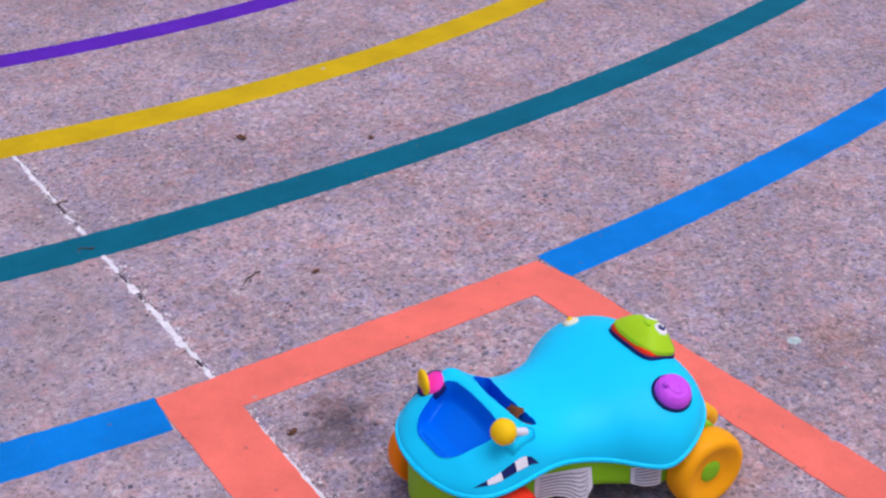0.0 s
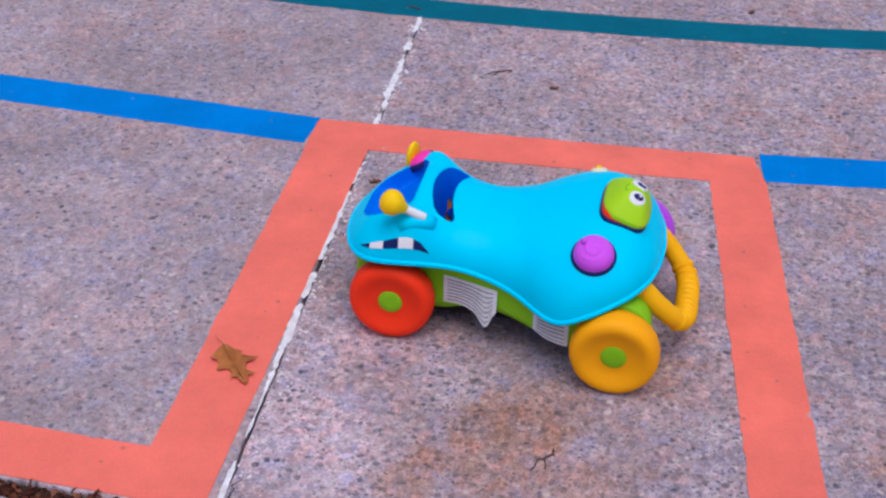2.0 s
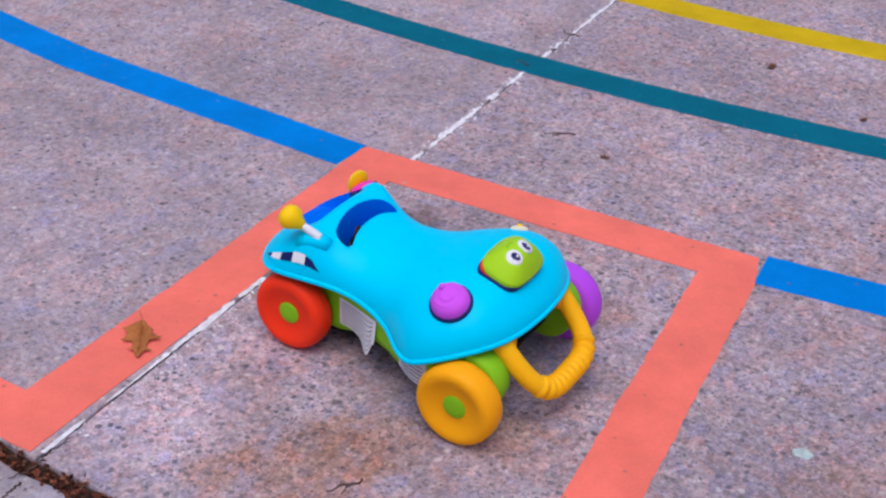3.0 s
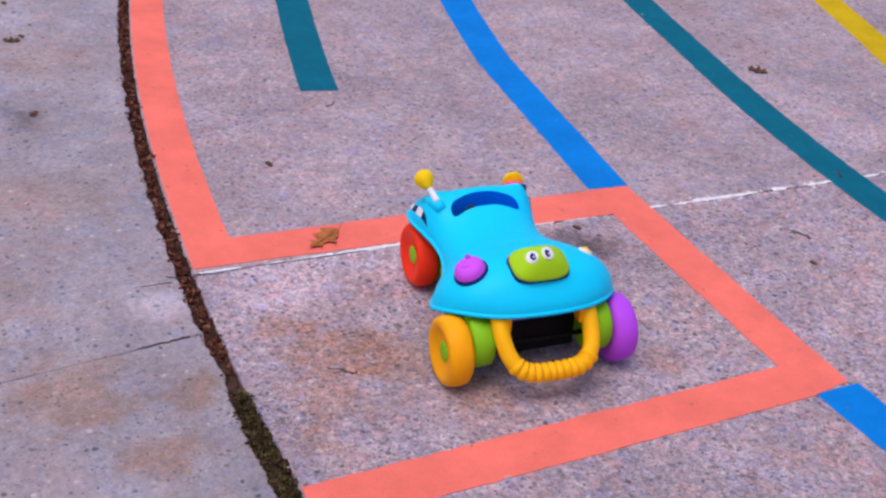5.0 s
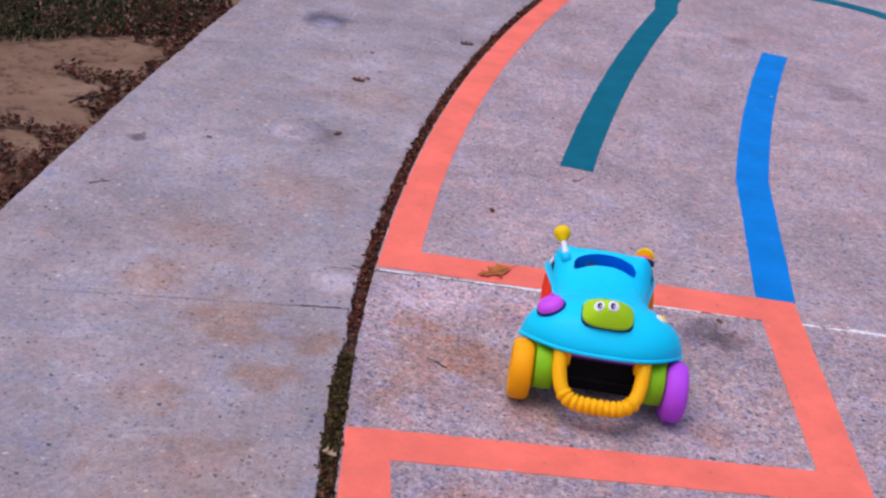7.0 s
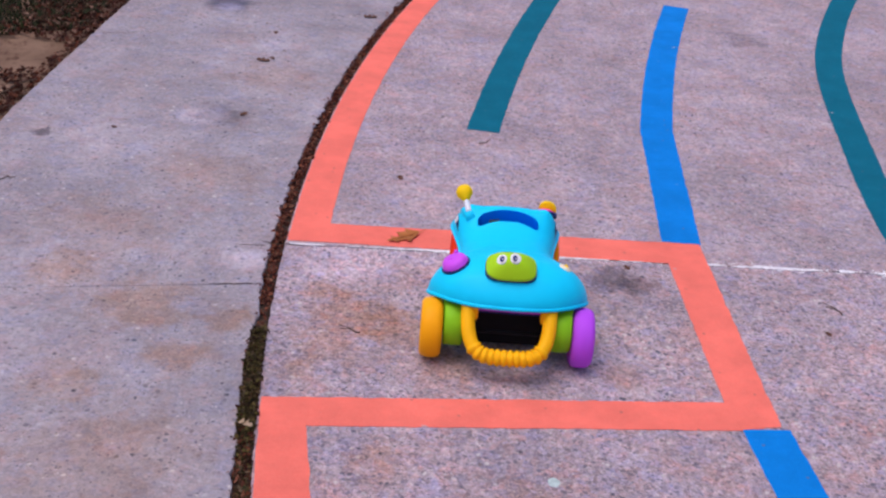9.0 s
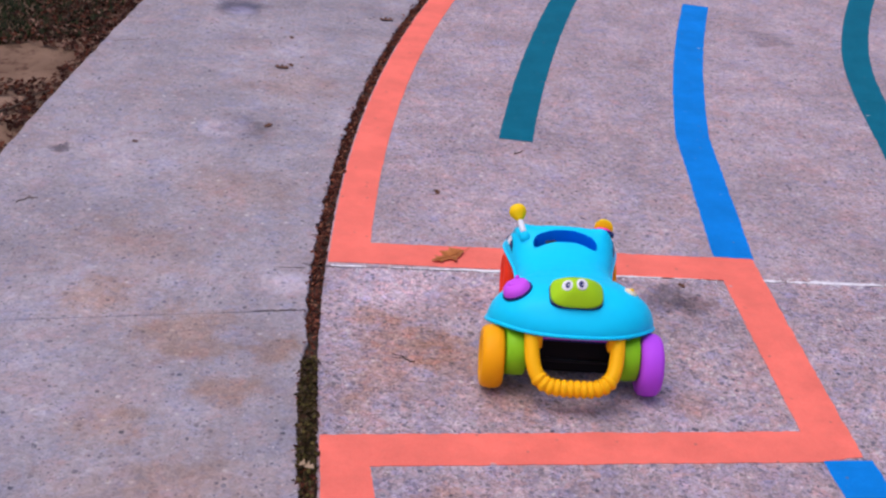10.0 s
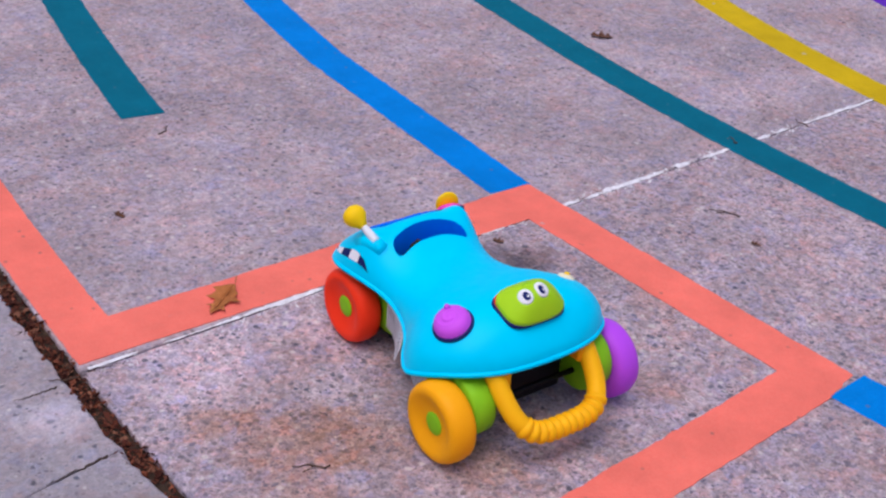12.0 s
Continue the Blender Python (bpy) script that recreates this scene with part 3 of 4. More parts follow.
body = shell_part("body", bins[0], t_cyan, "smooth cyan plastic upper shell", 0)
shell_part("windscreen", bins[1], t_blue, "deep blue hollow windscreen", 0)
shell_part("grip_slot", bins[2], t_blue, "blue lined slot of the front grip", 0)
# black faces stand in for the shade deep in the slot
shell_part("slot_shade_fill", bins[3], t_black, "black fill for the shade deep in the grip slot", 0)

# rolled lip round the lower edge of the shell
ends = [REAR + (NOSE - REAR) * (0.5 - 0.5 * math.cos(math.pi * q)) for q in np.linspace(0.0, 1.0, 110)]
rim_path = [shell(-1, v) for v in ends] + [shell(1, v) for v in ends[::-1]]
rim_rows = []
for k, p in enumerate(rim_path):
    d = (rim_path[(k + 1) % len(rim_path)] - rim_path[k - 1]).normalized()
    side = d.cross(Vector((0, 0, 1))).normalized()
    top = side.cross(d)
    rim_rows.append([p + (side * math.cos(q) + top * math.sin(q)) * 0.0035 for q in np.linspace(0, 2 * math.pi, 9)[:-1]])
part("rim", grid_bm(rim_rows, closed_rows=True, closed_cols=True), t_cyan, body)


# wheels with dished faces and round hub caps
def wheel(name, u, v, r, half, material, label, out):
    m = pose(u, v, r, 0, 90 * out, 0)
    prof = [(0.0, -half), (r * 0.62, -half), (r * 0.86, -half * 0.96), (r * 0.965, -half * 0.7), (r, -half * 0.3), (r, half * 0.15), (r * 0.985, half * 0.5), (r * 0.94, half * 0.82),
            (r * 0.86, half), (r * 0.76, half * 1.02), (r * 0.66, half * 0.92), (r * 0.52, half * 0.72), (r * 0.40, half * 0.62), (0.0, half * 0.60)]
    w = part(name, lathe(prof, 56, m), material, toy, label)
    h = half * 0.60
    cap = [(r * 0.285, h - 0.004), (r * 0.285, h + 0.0008), (r * 0.265, h + 0.0018), (r * 0.12, h + 0.0022), (0.0, h + 0.0023)]
    part("hub_cap", lathe(cap, 32, m), t_green, w, "round lime green hub cap")
    return w


WR = 0.0562
wheel("wheel", -0.087, 0.147, WR, 0.019, t_red, "chunky red plastic wheel", -1)
wheel("wheel", 0.093, 0.147, WR, 0.019, t_orange, "chunky orange plastic wheel", 1)
wheel("wheel", -0.139, -0.148, WR, 0.020, t_amber, "chunky yellow-orange plastic wheel", -1)
wheel("wheel", 0.139, -0.148, WR, 0.020, t_purple, "chunky purple plastic wheel", 1)
part("axle", tube([(-0.135, -0.148, WR), (0.135, -0.148, WR)], 0.004, 10), t_black, toy, "thin dark axle")
part("axle", tube([(-0.085, 0.147, WR), (0.09, 0.147, WR)], 0.004, 10), t_navy, toy, "thin dark axle")


# green chassis: a wall that runs round the nose, arched between the wheels
def wall_u(v):
    return curve_at([(-0.175, 0.112), (-0.12, 0.117), (-0.06, 0.113), (0.0, 0.090), (0.05, 0.074), (0.09, 0.064), (0.12, 0.062), (0.17, 0.062), (0.195, 0.05)], v)


def wall_low(v):
    return curve_at([(-0.175, 0.060), (-0.14, 0.045), (-0.10, 0.040), (-0.05, 0.052), (0.0, 0.058), (0.05, 0.050), (0.09, 0.036), (0.2, 0.034)], v)


plan = [(-wall_u(v), v) for v in spans(-0.148, 0.185, 0.008)]
nose = [(-0.056 * math.cos(q) * 1.0, 0.187 + 0.022 * math.sin(q)) for q in spans(0.25, math.pi - 0.25, 0.15)]
plan = plan + nose + [(-u, v) for u, v in plan[::-1]]
rows = []
for u, v in plan:
    lo, hi = wall_low(v), curve_at(RIM, v) + (0.006 if -0.09 < v < 0.08 else -0.006)
    rows.append([(u, v, lo + (hi - lo) * q) for q in np.linspace(0, 1, 7)])
chassis = part("chassis", grid_bm(rows), t_green, toy, "lime green plastic chassis")
mod = chassis.modifiers.new("thickness", "SOLIDIFY")
mod.thickness, mod.offset = 0.008, 0
# added plate, keeps light out of the hollow under the shell
part("shade_plate", box_bm(-0.082, 0.082, -0.16, 0.03, 0.100, 0.106, 0.002, 2), t_navy, toy, "added dark plate that shades the hollow under the shell")
# added black block, deepens the shadow on the ground below the toy
part("shade_block", box_bm(-0.062, 0.062, -0.115, 0.165, 0.024, 0.060, 0.004, 2), t_black, toy, "added black block that deepens the shade between the wheels")
# added black wall, its colour gives the rear hollow its darkness
part("shade_wall", box_bm(-0.084, 0.084, -0.122, -0.115, 0.016, 0.112, 0.002, 2), t_black, toy, "added black wall for the shade in the rear hollow")
for s in (-1, 1):
    m = pose(s * 0.0995, -0.146, 0.070, 0, 90 * s, 0)
    part("wheel_mount", lathe([(0.0, -0.0175), (0.040, -0.0175), (0.043, -0.015), (0.044, 0.0), (0.043, 0.015), (0.040, 0.0175), (0.0, 0.0175)], 40, m), t_green, toy, "round lime green wheel mount")
part("rear_panel", box_bm(-0.072, 0.072, -0.168, -0.152, 0.108, 0.121, 0.003), t_purple, toy, "purple panel under the rear edge")


# ribbed pulling handle
def loop(q):
    c, s = math.cos(q), math.sin(q)
    d = abs(s) ** 0.62
    return Vector((-0.0755 * math.copysign(abs(c) ** 0.5, c) * (1 - 0.02 * d), -0.166 - 0.064 * d, 0.118 - 0.069 * d))


def handle_radius(t):
    rib = 0.0038 * (0.5 + 0.5 * math.cos(t * 2 * math.pi * 25)) ** 0.45 if 0.26 < t < 0.74 else 0.0012
    return 0.0119 + rib


def evenly(pts, n):
    """The same path with n points at even steps."""
    run = [0.0]
    for a, b in zip(pts, pts[1:]):
        run.append(run[-1] + (b - a).length)
    return [Vector(np.interp(s, run, [p[k] for p in pts]) for k in range(3)) for s in np.linspace(0, run[-1], n)]


part("handle", tube(evenly([loop(q) for q in np.linspace(0, math.pi, 400)], 280), handle_radius, 18), t_handle, toy, "ribbed yellow pulling handle")
for s in (-1, 1):
    part("handle_lug", box_bm(s * 0.066 - 0.009, s * 0.066 + 0.009, -0.182, -0.16, 0.096, 0.122, 0.003), t_amber, toy)


def on_shell(u, v, sink=0.0, spin=0.0):
    """A frame that lies on the shell at (u, v), its z along the normal."""
    a = u / curve_at(HALF, v)
    n = shell_normal(a, v)
    p = shell(a, v) - n * sink
    x = Vector((1, 0, 0)) - n * n.x
    x.normalize()
    y = n.cross(x)
    m = Matrix((x, y, n)).transposed().to_4x4()
    m.translation = p
    return m @ pose(0, 0, 0, 0, 0, spin)


# lift-up face button
def rounded_lid(w, d, h, dome, n=15, square=4.0):
    rows = []
    for i in range(n + 1):
        t = i / n
        row = []
        for k in range(56):
            q = 2 * math.pi * k / 56
            c, s = math.cos(q), math.sin(q)
            e = (abs(c) ** square + abs(s) ** square) ** (-1 / square)
            grow = min(1.0, math.sin(min(1.0, t * 1.7) * math.pi / 2)) if t < 0.6 else 1.0
            rr = grow
            z = h + dome * (1 - rr ** 2) if t < 0.6 else h * (1 - (t - 0.6) / 0.4)
            edge = 1.0 - 0.04 * max(0.0, 1 - (t - 0.6) / 0.1) if t >= 0.6 else rr * 0.96
            row.append((w * e * c * edge, d * e * s * edge, z))
        rows.append(row)
    bm = grid_bm(rows, closed_cols=True)
    bmesh.ops.remove_doubles(bm, verts=bm.verts[:], dist=1e-6)
    return bm


m = on_shell(-0.003, -0.138, 0.004)
bm = rounded_lid(0.0470, 0.0315, 0.0055, 0.001)
bmesh.ops.transform(bm, matrix=m, verts=bm.verts[:])
part("face_socket", bm, t_navy, toy, "dark blue socket of the face button")
bm = rounded_lid(0.045, 0.0295, 0.012, 0.002)
bmesh.ops.transform(bm, matrix=m @ pose(0, 0.001, 0.0), verts=bm.verts[:])
part("face_base", bm, t_red, toy, "red base under the green button")
bm = rounded_lid(0.0460, 0.0315, 0.007, 0.0255, square=3.2)
bmesh.ops.transform(bm, matrix=m @ pose(0, -0.001, 0.007, 5), verts=bm.verts[:])
face = part("face_button", bm, t_face, toy, "domed green push button")


def on_lid(x, y):
    """A frame on the domed lid at (x, y), its z along the dome's normal."""
    def top(px, py):
        rr = min(1.0, ((abs(px) / 0.0442) ** 3.2 + (abs(py) / 0.0302) ** 3.2) ** (1 / 3.2))
        return Vector((px, py, 0.007 + 0.0255 * (1 - rr ** 2)))

    e = 0.001
    nz = (top(x + e, y) - top(x - e, y)).cross(top(x, y + e) - top(x, y - e)).normalized()
    nx = (Vector((1, 0, 0)) - nz * nz.x).normalized()
    f = Matrix((nx, nz.cross(nx), nz)).transposed().to_4x4()
    f.translation = top(x, y)
    return m @ pose(0, -0.001, 0.007, 5) @ f


for s in (-1, 1):
    e = on_lid(s * 0.0128 - 0.0075, -0.0035)
    eye = part("eye", lathe([(0, 0.0007), (0.006, 0.0004), (0.0098, -0.0006), (0.0106, -0.003), (0, -0.003)], 32, e @ Matrix.Diagonal((1.0, 1.08, 1, 1))), t_white, face, "white oval eye")
    part("pupil", lathe([(0, 0.0015), (0.0040, 0.0013), (0.0052, 0.0008), (0.0054, 0.0)], 22, e @ pose(s * -0.0015, -0.001, 0.0) @ Matrix.Diagonal((0.85, 1.25, 1, 1))), t_navy, eye, "dark navy pupil")
    part("glint", lathe([(0, 0.0020), (0.0015, 0.0019), (0.0017, 0.0010)], 12, e @ pose(s * -0.0015 + 0.0016, -0.0024, 0.0)), t_white, eye, "small white glint")
part("smile", tube([on_lid(0.0065 * math.cos(q) - 0.0075, 0.0095 + 0.0045 * math.sin(q)).translation for q in spans(0.2, math.pi - 0.2, 0.25)], 0.0011, 6), t_green, face, "thin green curved mouth")

# round orchid button: a low drum with a whipped swirl and a knob on its top
m = on_shell(-0.103, -0.110, 0.003)
part("button_socket", lathe([(0.0, 0.004), (0.0258, 0.004), (0.0274, 0.003), (0.0280, 0.0)], 40, m), t_navy, toy, "dark ring round the purple button")
button = part("round_button", lathe([(0, 0.0190), (0.008, 0.0190), (0.0165, 0.0178), (0.0218, 0.0142), (0.0245, 0.0085), (0.0252, 0.002)], 40, m), t_orchid, toy, "domed orchid purple push button")
swirl = [m @ Vector(((0.0165 - 0.0115 * q / 9.0) * math.cos(q + 2.2), (0.0165 - 0.0115 * q / 9.0) * math.sin(q + 2.2), 0.0152 + 0.0022 * (q / 9.0))) for q in spans(0.0, 9.0, 0.14)]
part("swirl", tube(swirl, lambda t: 0.0030 + 0.0008 * t, 10), t_orchid, button, "raised purple swirl")
part("tip", lathe([(0, 0.0050), (0.0022, 0.0045), (0.0038, 0.0024), (0.0042, 0.0), (0.0034, -0.0035), (0, -0.004)], 18, m @ pose(0.0075, 0.0135, 0.0190)), t_orchid, button, "small round purple tip")

# small flower stud
m = on_shell(0.100, -0.094, 0.002)
stud = part("flower_stud", lathe([(0, 0.0065), (0.008, 0.006), (0.0115, 0.004), (0.012, 0)], 28, m), t_cream, toy, "small cream round stud")
part("stud_centre", lathe([(0, 0.0095), (0.003, 0.009), (0.0046, 0.006)], 18, m), t_yellow, stud, "yellow centre")

# steering knob on a white stalk
foot = Vector((-0.079, 0.109, 0.180))
head = Vector((-0.089, 0.145, 0.202))
boss = tube([(-0.072, 0.096, 0.166), (-0.076, 0.106, 0.171), (-0.082, 0.122, 0.172), (-0.086, 0.136, 0.164)], lambda q: 0.0115 - 0.004 * abs(q - 0.4), 16)
part("knob_seat", boss, t_cyan, toy)
stalk = part("stalk", tube([foot.lerp(head, q) for q in np.linspace(-0.08, 0.8, 12)], lambda q: 0.0060 - 0.0010 * q, 14), t_white, toy, "short white stalk")
part("knob", lathe([(0, 0.0150), (0.007, 0.0145), (0.0135, 0.0105), (0.0168, 0.003), (0.0160, -0.0045), (0.0122, -0.0105), (0.0080, -0.0155), (0.0058, -0.020), (0.0, -0.0205)], 32,
                   Matrix.Translation(head) @ (head - foot).to_track_quat("Z", "Y").to_matrix().to_4x4()), t_yellow, toy, "pear-shaped yellow knob")

# pink dial with an orange fin at the other side
up = (shell_normal(0.081 / curve_at(HALF, 0.148), 0.148) * 0.6 + Vector((-0.1, 0.42, 0.7))).normalized()
m = up.to_track_quat("Z", "Y").to_matrix().to_4x4()
m.translation = shell(0.079 / curve_at(HALF, 0.148), 0.148) - up * 0.0035
part("dial_rim", lathe([(0.0, 0.0045), (0.0200, 0.0045), (0.0222, 0.003), (0.0225, -0.004)], 36, m), t_navy, toy, "dark ring round the pink dial")
dial = part("dial", lathe([(0, 0.0105), (0.009, 0.0098), (0.0155, 0.0075), (0.0190, 0.004), (0.0195, -0.002)], 36, m @ pose(0.0015, 0.002, 0)), t_pink, toy, "domed pink dial")
part("fin", lathe([(0, 0.0034), (0.0160, 0.0032), (0.0182, 0.001), (0.0182, -0.001), (0.0160, -0.0032), (0, -0.0034)], 30, Matrix.Translation(m @ Vector((-0.001, -0.006, 0.0125))) @ pose(0, 0, 0, 90, 0, -12)), t_yellow, dial, "round orange-yellow fin")


# chequered brow patches on both sides of the bonnet
def patch(s, v0, v1, k0, k1, material, parent, label, lift):
    rows = []
    for t in np.linspace(k0, k1, 9):
        v = v0 + (v1 - v0) * t
        swell = math.sin(math.pi * min(1, max(0, t))) ** 0.55
        rows.append([])
        for q in np.linspace(0, 1, 6):
            a = 0.98 - 0.03 * t - 0.052 * q * swell
            rows[-1].append(shell(s * a, v) + shell_normal(s * a, v) * lift)
    return part("brow_patch" if parent is toy else "white_square", grid_bm(rows), material, parent, label)


for s in (-1, 1):
    brow = patch(s, 0.096, 0.188, 0.0, 1.0, t_navy, toy, "black and white chequered brow", 0.0009)
    for k0, k1 in ((0.22, 0.42), (0.63, 0.83)):
        patch(s, 0.096, 0.188, k0, k1, t_white, brow, "white square", 0.0016)


# warning labels on the chassis, with lines of grey print
def sticker(s, v0, v1, low, high, lines, label):
    """A paper label on the chassis; low: heights of its ragged lower edge, from v0 to v1; each with how far it stands off."""
    rows = []
    for v in spans(v0, v1, 0.005):
        q = (v - v0) / (v1 - v0)
        lo, off = curve_at([(a, b) for a, b, _ in low], q), max(0.0, curve_at([(a, c) for a, _, c in low], q))
        rows.append([(s * (wall_u(v) + 0.0052 + off * (1 - k)), v, lo * (1 - k) + high * k) for k in (0, 0.33, 0.66, 1)])
    tag = part("label", grid_bm(rows), m_paper, toy, label, smooth=False)
    mod = tag.modifiers.new("thickness", "SOLIDIFY")
    mod.thickness = 0.0004
    for i in range(lines):
        k = 0.12 + 0.76 * i / max(1, lines - 1)
        strip = []
        for r in rows[1:-1]:
            c = Vector(r[0]).lerp(Vector(r[3]), k) + Vector((s * 0.0007, 0, 0))
            strip.append([c + Vector((0, 0, -0.0008)), c + Vector((0, 0, 0.0008))])
        part("print_line", grid_bm(strip), m_print, tag, smooth=False)


sticker(-1, 0.082, 0.008, [(0.0, 0.048, 0.0), (0.35, 0.051, 0.001), (0.6, 0.046, 0.003), (0.82, 0.034, 0.010), (1.0, 0.060, 0.006)], 0.090, 7, "white paper warning label, peeling")
sticker(-1, -0.042, -0.088, [(0.0, 0.056, 0.002), (0.4, 0.046, 0.001), (1.0, 0.040, 0.0)], 0.080, 6, "white paper label with grey print")


# ---- loose things on the ground ----
def oak_leaf(size, lobes=4, curl=0.25, seed=0):
    """Points and faces of a lobed, curled dry leaf with its stem along -y."""
    r = random.Random(seed)
    half = []
    for i in range(lobes * 6 + 1):
        t = i / (lobes * 6)
        w = 0.46 * math.sin(math.pi * (0.05 + 0.90 * t)) ** 0.7
        ph = (t * lobes) % 1.0
        tooth = 0.30 + 0.70 * (1 - abs(2 * ph - 1)) ** 1.3
        half.append((w * tooth * (1 + 0.15 * r.uniform(-1, 1)), t + 0.06 * (1 - abs(2 * ph - 1))))
    v, f = [], []
    for i, (w, t) in enumerate(half):
        lift = curl * (0.5 * (t - 0.5) ** 2)
        for s, k in ((-1, 1), (-0.5, 0.45), (0, 0.0), (0.5, 0.45), (1, 1)):
            z = lift + curl * (w * abs(s)) ** 1.3 * 0.9 + 0.02 * math.sin(t * 19 + s * 2)
            v.append(Vector((s * w * size, (t - 0.5) * size, max(0.001, z * size))))
        if i:
            for c in range(4):
                a = 5 * (i - 1) + c
                f.append((a, a + 1, a + 6, a + 5))
    return v, f


def lobed_blade(size, left, right):
    """A dry leaf blade with pointed lobes; left and right: how far along and how wide its outline runs."""
    bm = bmesh.new()

    def height(x, y):
        return size * (0.02 + 0.30 * abs(x) ** 1.4 + 0.16 * (y - 0.5) ** 2 + 0.012 * math.sin(17 * y + 9 * x))

    rib = {}
    for side, outline in ((-1, left), (1, right)):
        last = None
        for along, wide in outline:
            back = max(0.0, along - 0.62 * wide)
            if back not in rib:
                rib[back] = bm.verts.new((0, (back - 0.5) * size, height(0, back)))
            row = [rib[back]]
            for k in (0.5, 1.0):
                x, y = side * wide * k, back + (along - back) * k
                row.append(bm.verts.new((x * size, (y - 0.5) * size, height(x, y))) if wide else row[0])
            if last:
                for a in range(2):
                    ring = list(dict.fromkeys((last[a], last[a + 1], row[a + 1], row[a])))
                    if len(ring) > 2:
                        bm.faces.new(ring if side > 0 else ring[::-1])
            last = row
    return bm


leaf = tagged(new("fallen_leaf"), "dry olive-brown oak leaf lying on the salmon line", "leaf")
leaf.matrix_world = pose(-0.307, 0.306, PAINT_Z + 0.0008, 0, 0, 126)
bm = lobed_blade(0.088, [(0.0, 0.0), (0.04, 0.05), (0.17, 0.10), (0.27, 0.19), (0.31, 0.15), (0.42, 0.24), (0.53, 0.35), (0.53, 0.15), (0.66, 0.10), (0.86, 0.20), (0.80, 0.09), (0.9, 0.05), (1.0, 0.0)],
                 [(0.0, 0.0), (0.05, 0.08), (0.14, 0.19), (0.25, 0.29), (0.29, 0.20), (0.42, 0.22), (0.53, 0.29), (0.52, 0.13), (0.66, 0.10), (0.79, 0.17), (0.77, 0.08), (0.9, 0.06), (1.0, 0.0)])
blade = part("blade", bm, m_leaf, leaf)
mod = blade.modifiers.new("thickness", "SOLIDIFY")
mod.thickness = 0.0005
part("stem", tube([(0.0, -0.043, 0.005), (0.001, -0.050, 0.004), (0.003, -0.057, 0.005), (0.005, -0.064, 0.008)], 0.0006, 6), m_leaf, leaf, "thin curved stem")
part("midrib", tube([(0.0, -0.044 + 0.008 * i, 0.0026 + 0.00045 * abs(i - 5)) for i in range(11)], 0.0006, 6), m_leaf, leaf)

for x, y, size, turn_deg, seed in ((1.02, 0.848, 0.05, 40, 5), (0.175, 0.225, 0.02, 30, 15), (x_crack(-0.455) - 0.016, -0.440, 0.026, 60, 16), (1.101, -0.149, 0.03, 100, 6), (-0.314, 0.635, 0.024, 10, 7), (0.95, -0.374, 0.02, 70, 8), (0.547, -0.02, 0.018, 20, 14),
                                   (-0.714, 1.432, 0.04, 80, 9), (-0.725, 0.993, 0.030, 150, 10), (-0.690, 1.455, 0.022, 20, 11), (-1.035, 0.850, 0.018, 60, 12), (-0.41, 1.93, 0.045, 100, 13), (-0.700, 1.70, 0.022, 10, 17), (-0.685, 1.63, 0.012, 60, 18), (-0.660, 1.53, 0.014, 130, 19), (-0.735, 1.79, 0.012, 200, 20)):
    v, f = oak_leaf(size, 3, 0.5, seed)
    ob = thing("leaf_scrap", v, f, m_pale if seed == 16 else m_scrap, "bleached scrap of leaf in the crack" if seed == 16 else "small curled scrap of dry brown leaf", "leaf scrap", "", "leaf scraps on the paving", True)
    ob.matrix_world = pose(x, y, 0.006 if seed == 16 else 0.0008, 0, 0, turn_deg)

for x, y, length, turn_deg, seed in ((-0.412, -0.098, 0.06, 155, 1), (0.588, 0.088, 0.07, 125, 2), (-0.093, 0.897, 0.05, 30, 3), (1.035, 0.272, 0.05, 70, 4),
                                     (-1.214, 0.497, 0.06, 30, 5), (-0.59, 0.245, 0.05, 170, 6), (0.84, 0.287, 0.035, 90, 7)):
    r = random.Random(seed)
    length *= 0.8
    pts = [(length * (t - 0.5), 0.004 * math.sin(5 * t + seed) + 0.003 * r.uniform(-1, 1), 0.0022 + 0.003 * t * r.random()) for t in np.linspace(0, 1, 8)]
    twig = tagged(new("twig"), "short dry brown twig on the concrete", "twig", "twigs on the paving")
    twig.matrix_world = pose(x, y, 0.0002 if seed != 7 else PAINT_Z, 0, 0, turn_deg)
    part("stick", tube(pts, lambda t: 0.0013 - 0.0006 * t, 7), m_twig, twig)
    if length > 0.045:
        part("side_shoot", tube([Vector(pts[3]), Vector(pts[3]) + Vector((0.01, 0.008, 0.001)), Vector(pts[3]) + Vector((0.016, 0.011, 0.001))], 0.0008, 6), m_twig, twig)

v = [(0, 0, 0.0022)] + [(0.0125 * (1 + 0.25 * noise.noise((math.cos(q) * 2, math.sin(q) * 2, 3))) * math.cos(q) * 0.8, 0.0125 * (1 + 0.25 * noise.noise((math.cos(q) * 2, math.sin(q) * 2, 3))) * math.sin(q), 0.0003) for q in spans(0, 2 * math.pi - 0.2, 0.2)]
ob = thing("gum_spot", v, [(0, i, i % (len(v) - 1) + 1) for i in range(1, len(v))], m_gum, "flattened pale greenish old gum on concrete", "gum")
ob.location = (-0.065, -0.555, 0.0)


v, f = oak_leaf(0.060, 3, 0.45, 21)
scrap = thing("leaf_scrap", v, f, m_leaf, "curled orange-brown leaf fallen into the toy's grip slot", "leaf scrap", "", "", True)
scrap.matrix_world = toy.matrix_world @ pose(-0.034, 0.0905, 0.149, 98, 28, 12)


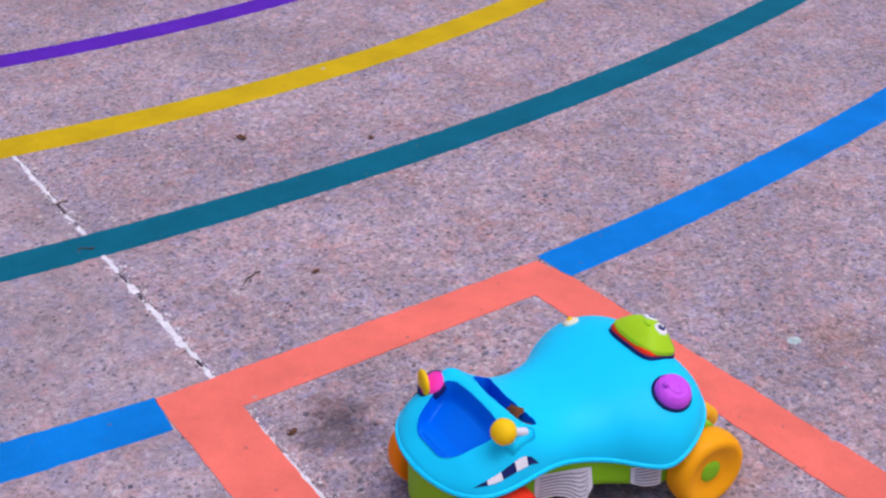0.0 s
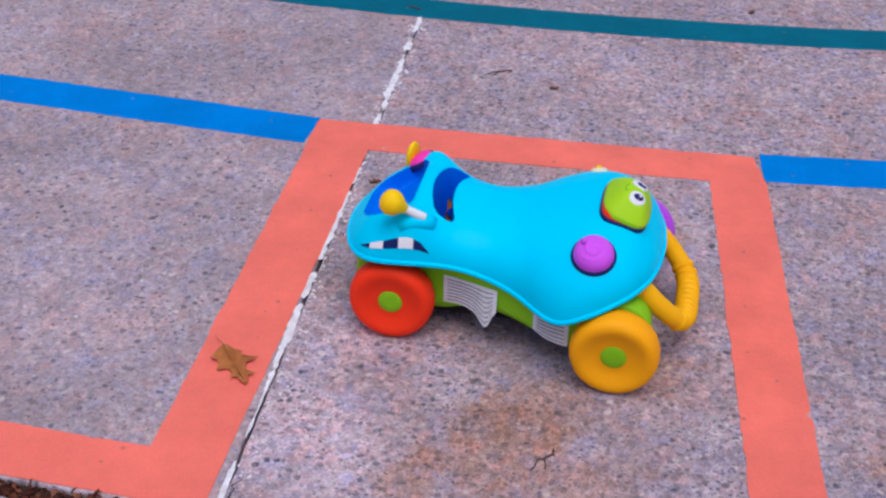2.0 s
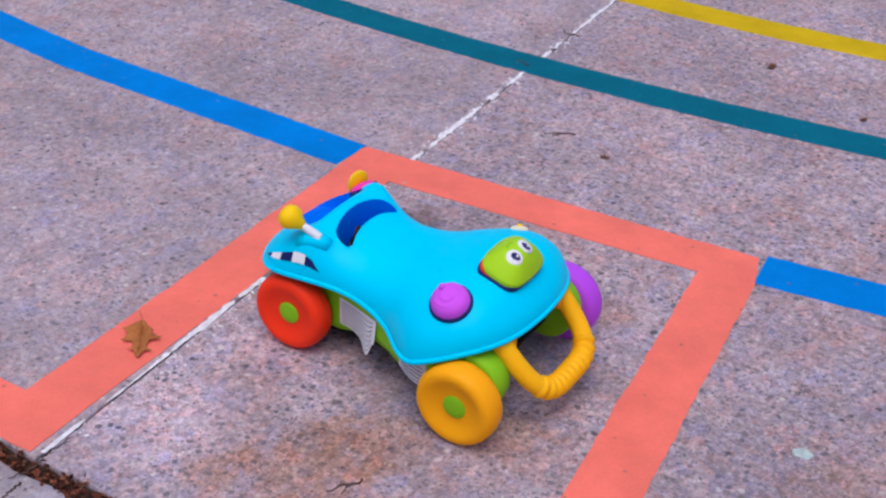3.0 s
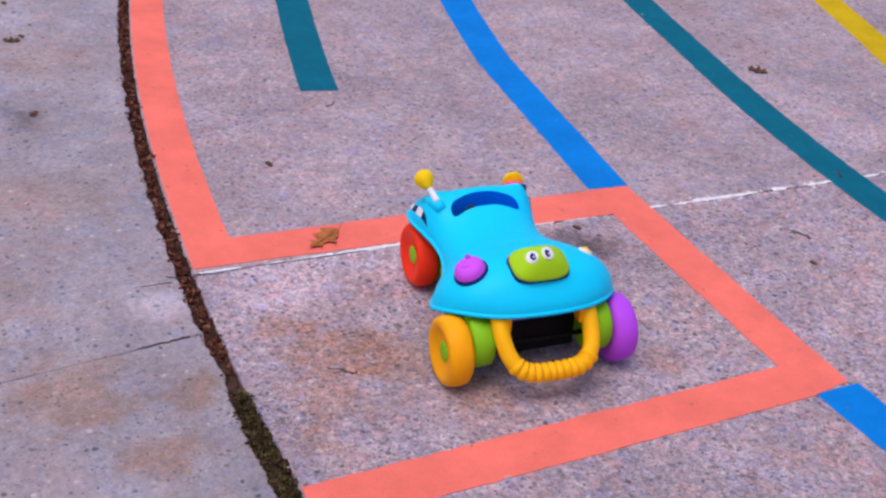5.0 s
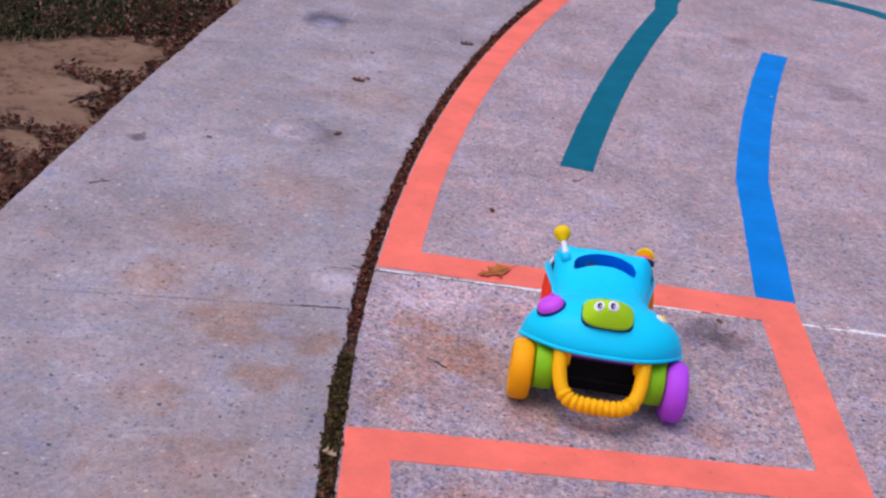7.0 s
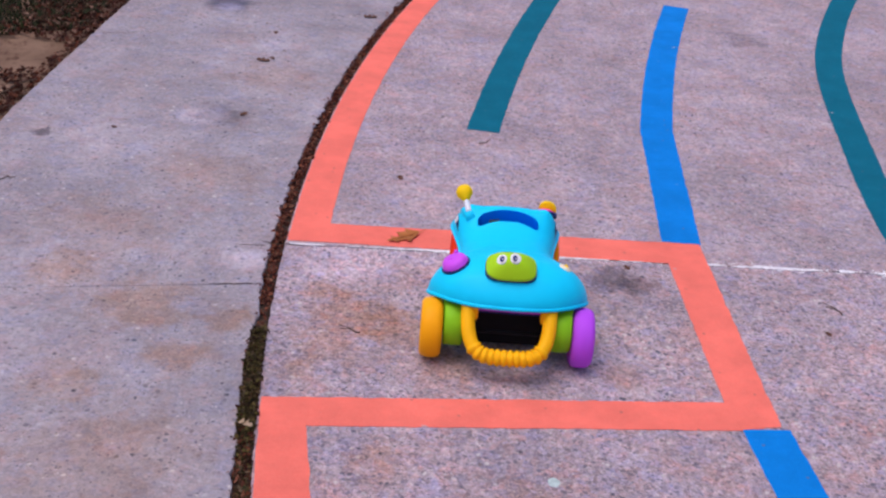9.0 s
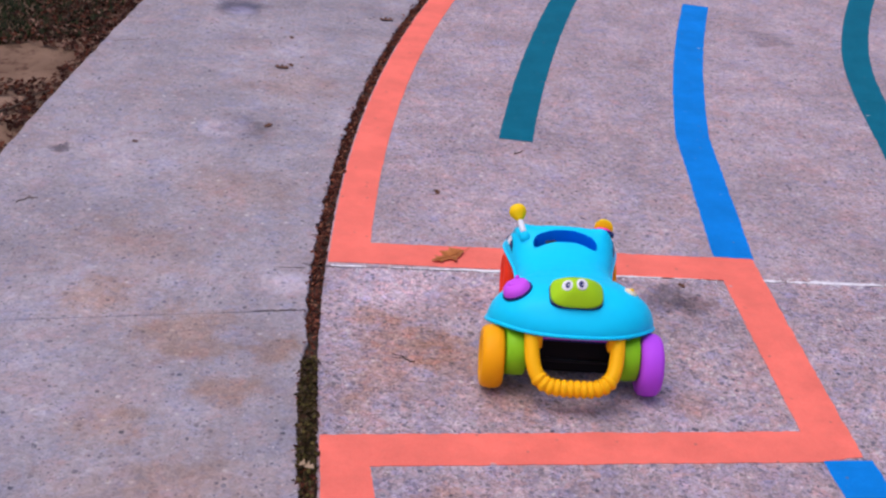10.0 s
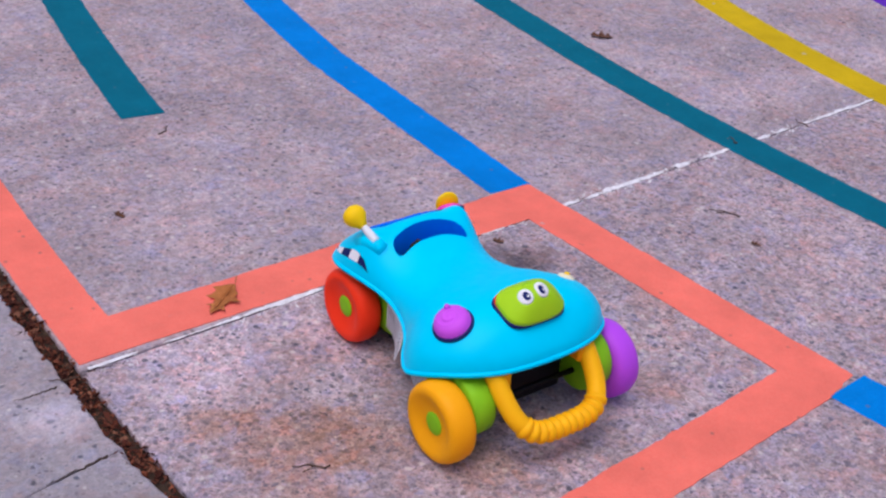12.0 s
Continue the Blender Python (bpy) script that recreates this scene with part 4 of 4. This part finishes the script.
# ---- litter ----
def flakes(name, spots, material, label, category):
    """Many small curled bits as one mesh; spots: x, y, z, size, tilt."""
    r = random.Random(77)
    v, f = [], []
    for x, y, z, size, tilt in spots:
        q = Euler((r.uniform(-tilt, tilt), r.uniform(-tilt, tilt), r.uniform(0, 6.28))).to_matrix()
        w, b = size * r.uniform(0.35, 0.8), size * r.uniform(-0.25, 0.35)
        k = len(v)
        for p in ((-size * 0.5, 0, 0), (-size * 0.1, w * 0.5, b), (size * 0.5, w * 0.1, b * 0.3), (-size * 0.05, -w * 0.5, b * 0.8), (0, 0, -b * 0.2)):
            v.append(q @ Vector(p) + Vector((x, y, z + abs(b) * 0.3)))
        f += [(k, k + 4, k + 1), (k + 1, k + 4, k + 2), (k + 2, k + 4, k + 3), (k + 3, k + 4, k)]
    return thing(name, v, f, material, label, category, "stuff")


rnd = random.Random(5)
brown, moss = [], []
for _ in range(7600):
    y = rnd.uniform(-1.6, 3.6)
    if -0.12 < y < -0.02 and rnd.random() < 0.7:
        continue
    t = rnd.betavariate(1.6, 1.6)
    spill = rnd.gauss(0, 0.0055)
    x = x_gap(y) + (x_crack(y) - x_gap(y)) * t + spill - 0.003
    brown.append((x, y, rnd.uniform(-0.009, 0.001), rnd.uniform(0.004, 0.014), 0.8))
for _ in range(5200):
    y = rnd.choice((rnd.gauss(-0.28, 0.07), rnd.uniform(-1.6, -0.12), rnd.uniform(-0.45, -0.12)))
    if y > -0.10:
        continue
    t = rnd.betavariate(1.5, 1.3)
    x = x_gap(y) + (x_crack(y) - x_gap(y)) * t + rnd.gauss(0, 0.0025) - 0.001
    moss.append((x, y, rnd.uniform(-0.006, 0.006), rnd.uniform(0.004, 0.013), 1.2))
flakes("crack_litter", brown, m_flakes, "crumbled brown leaves packed in the crack", "leaf litter")
flakes("crack_moss", moss, m_moss, "dark green moss and soil crumbs in the crack", "moss")

bits = []
for _ in range(26000):
    y = rnd.uniform(-0.6, 5.0)
    off = rnd.expovariate(3.2)
    x = x_verge(y) - off - 0.01
    clump = noise.noise((x * 2.6, y * 2.6, 4)) + 0.5 * noise.noise((x * 7, y * 7, 9))
    if clump + 0.50 * math.exp(-off * 12) + 0.75 * math.exp(-((y - 0.45) / 0.26) ** 2) < 0.12:
        continue
    bits.append((x, y, -0.014 + rnd.uniform(0, 0.012), rnd.uniform(0.006, 0.024), 0.6))
flakes("leaf_litter", bits, m_litter, "brown leaf litter strewn on bare earth", "leaf litter")

gvs, gfs = [], []
for _ in range(70000):
    x, y = rnd.uniform(-3.4, -1.1), rnd.uniform(1.2, 4.2)
    if y < 1.70 + 0.16 * noise.noise((x * 1.9, 0, 2)) + 0.45 * (x + 1.18) or noise.noise((x * 2.2, y * 2.2, 1)) < -0.15 or x > x_verge(y) - 0.05:
        continue
    q, h, lean = rnd.uniform(0, 6.28), rnd.uniform(0.008, 0.026), rnd.uniform(0.6, 1.8)
    c, s, k = math.cos(q), math.sin(q), len(gvs)
    for t, w in ((0, 0.0036), (0.5, 0.0030), (1, 0.0004)):
        r = lean * h * t * t
        gvs += [(x + c * r - s * w, y + s * r + c * w, -0.02 + h * t), (x + c * r + s * w, y + s * r - c * w, -0.02 + h * t)]
    gfs += [(k, k + 1, k + 3, k + 2), (k + 2, k + 3, k + 5, k + 4)]
thing("grass", gvs, gfs, m_grass, "sparse dark green grass on the bare earth", "grass", "stuff")

stick = tagged(new("stick"), "thin dark stick lying on the earth by the paving", "stick")
stick.matrix_world = pose(-1.363, 1.065, -0.002, 0, 0, 62)
part("shaft", tube([(0.03 * i - 0.12, 0.005 * math.sin(i * 1.3), 0.002 * math.cos(i)) for i in range(9)], lambda t: 0.0042 - 0.002 * t, 8), m_twig, stick)
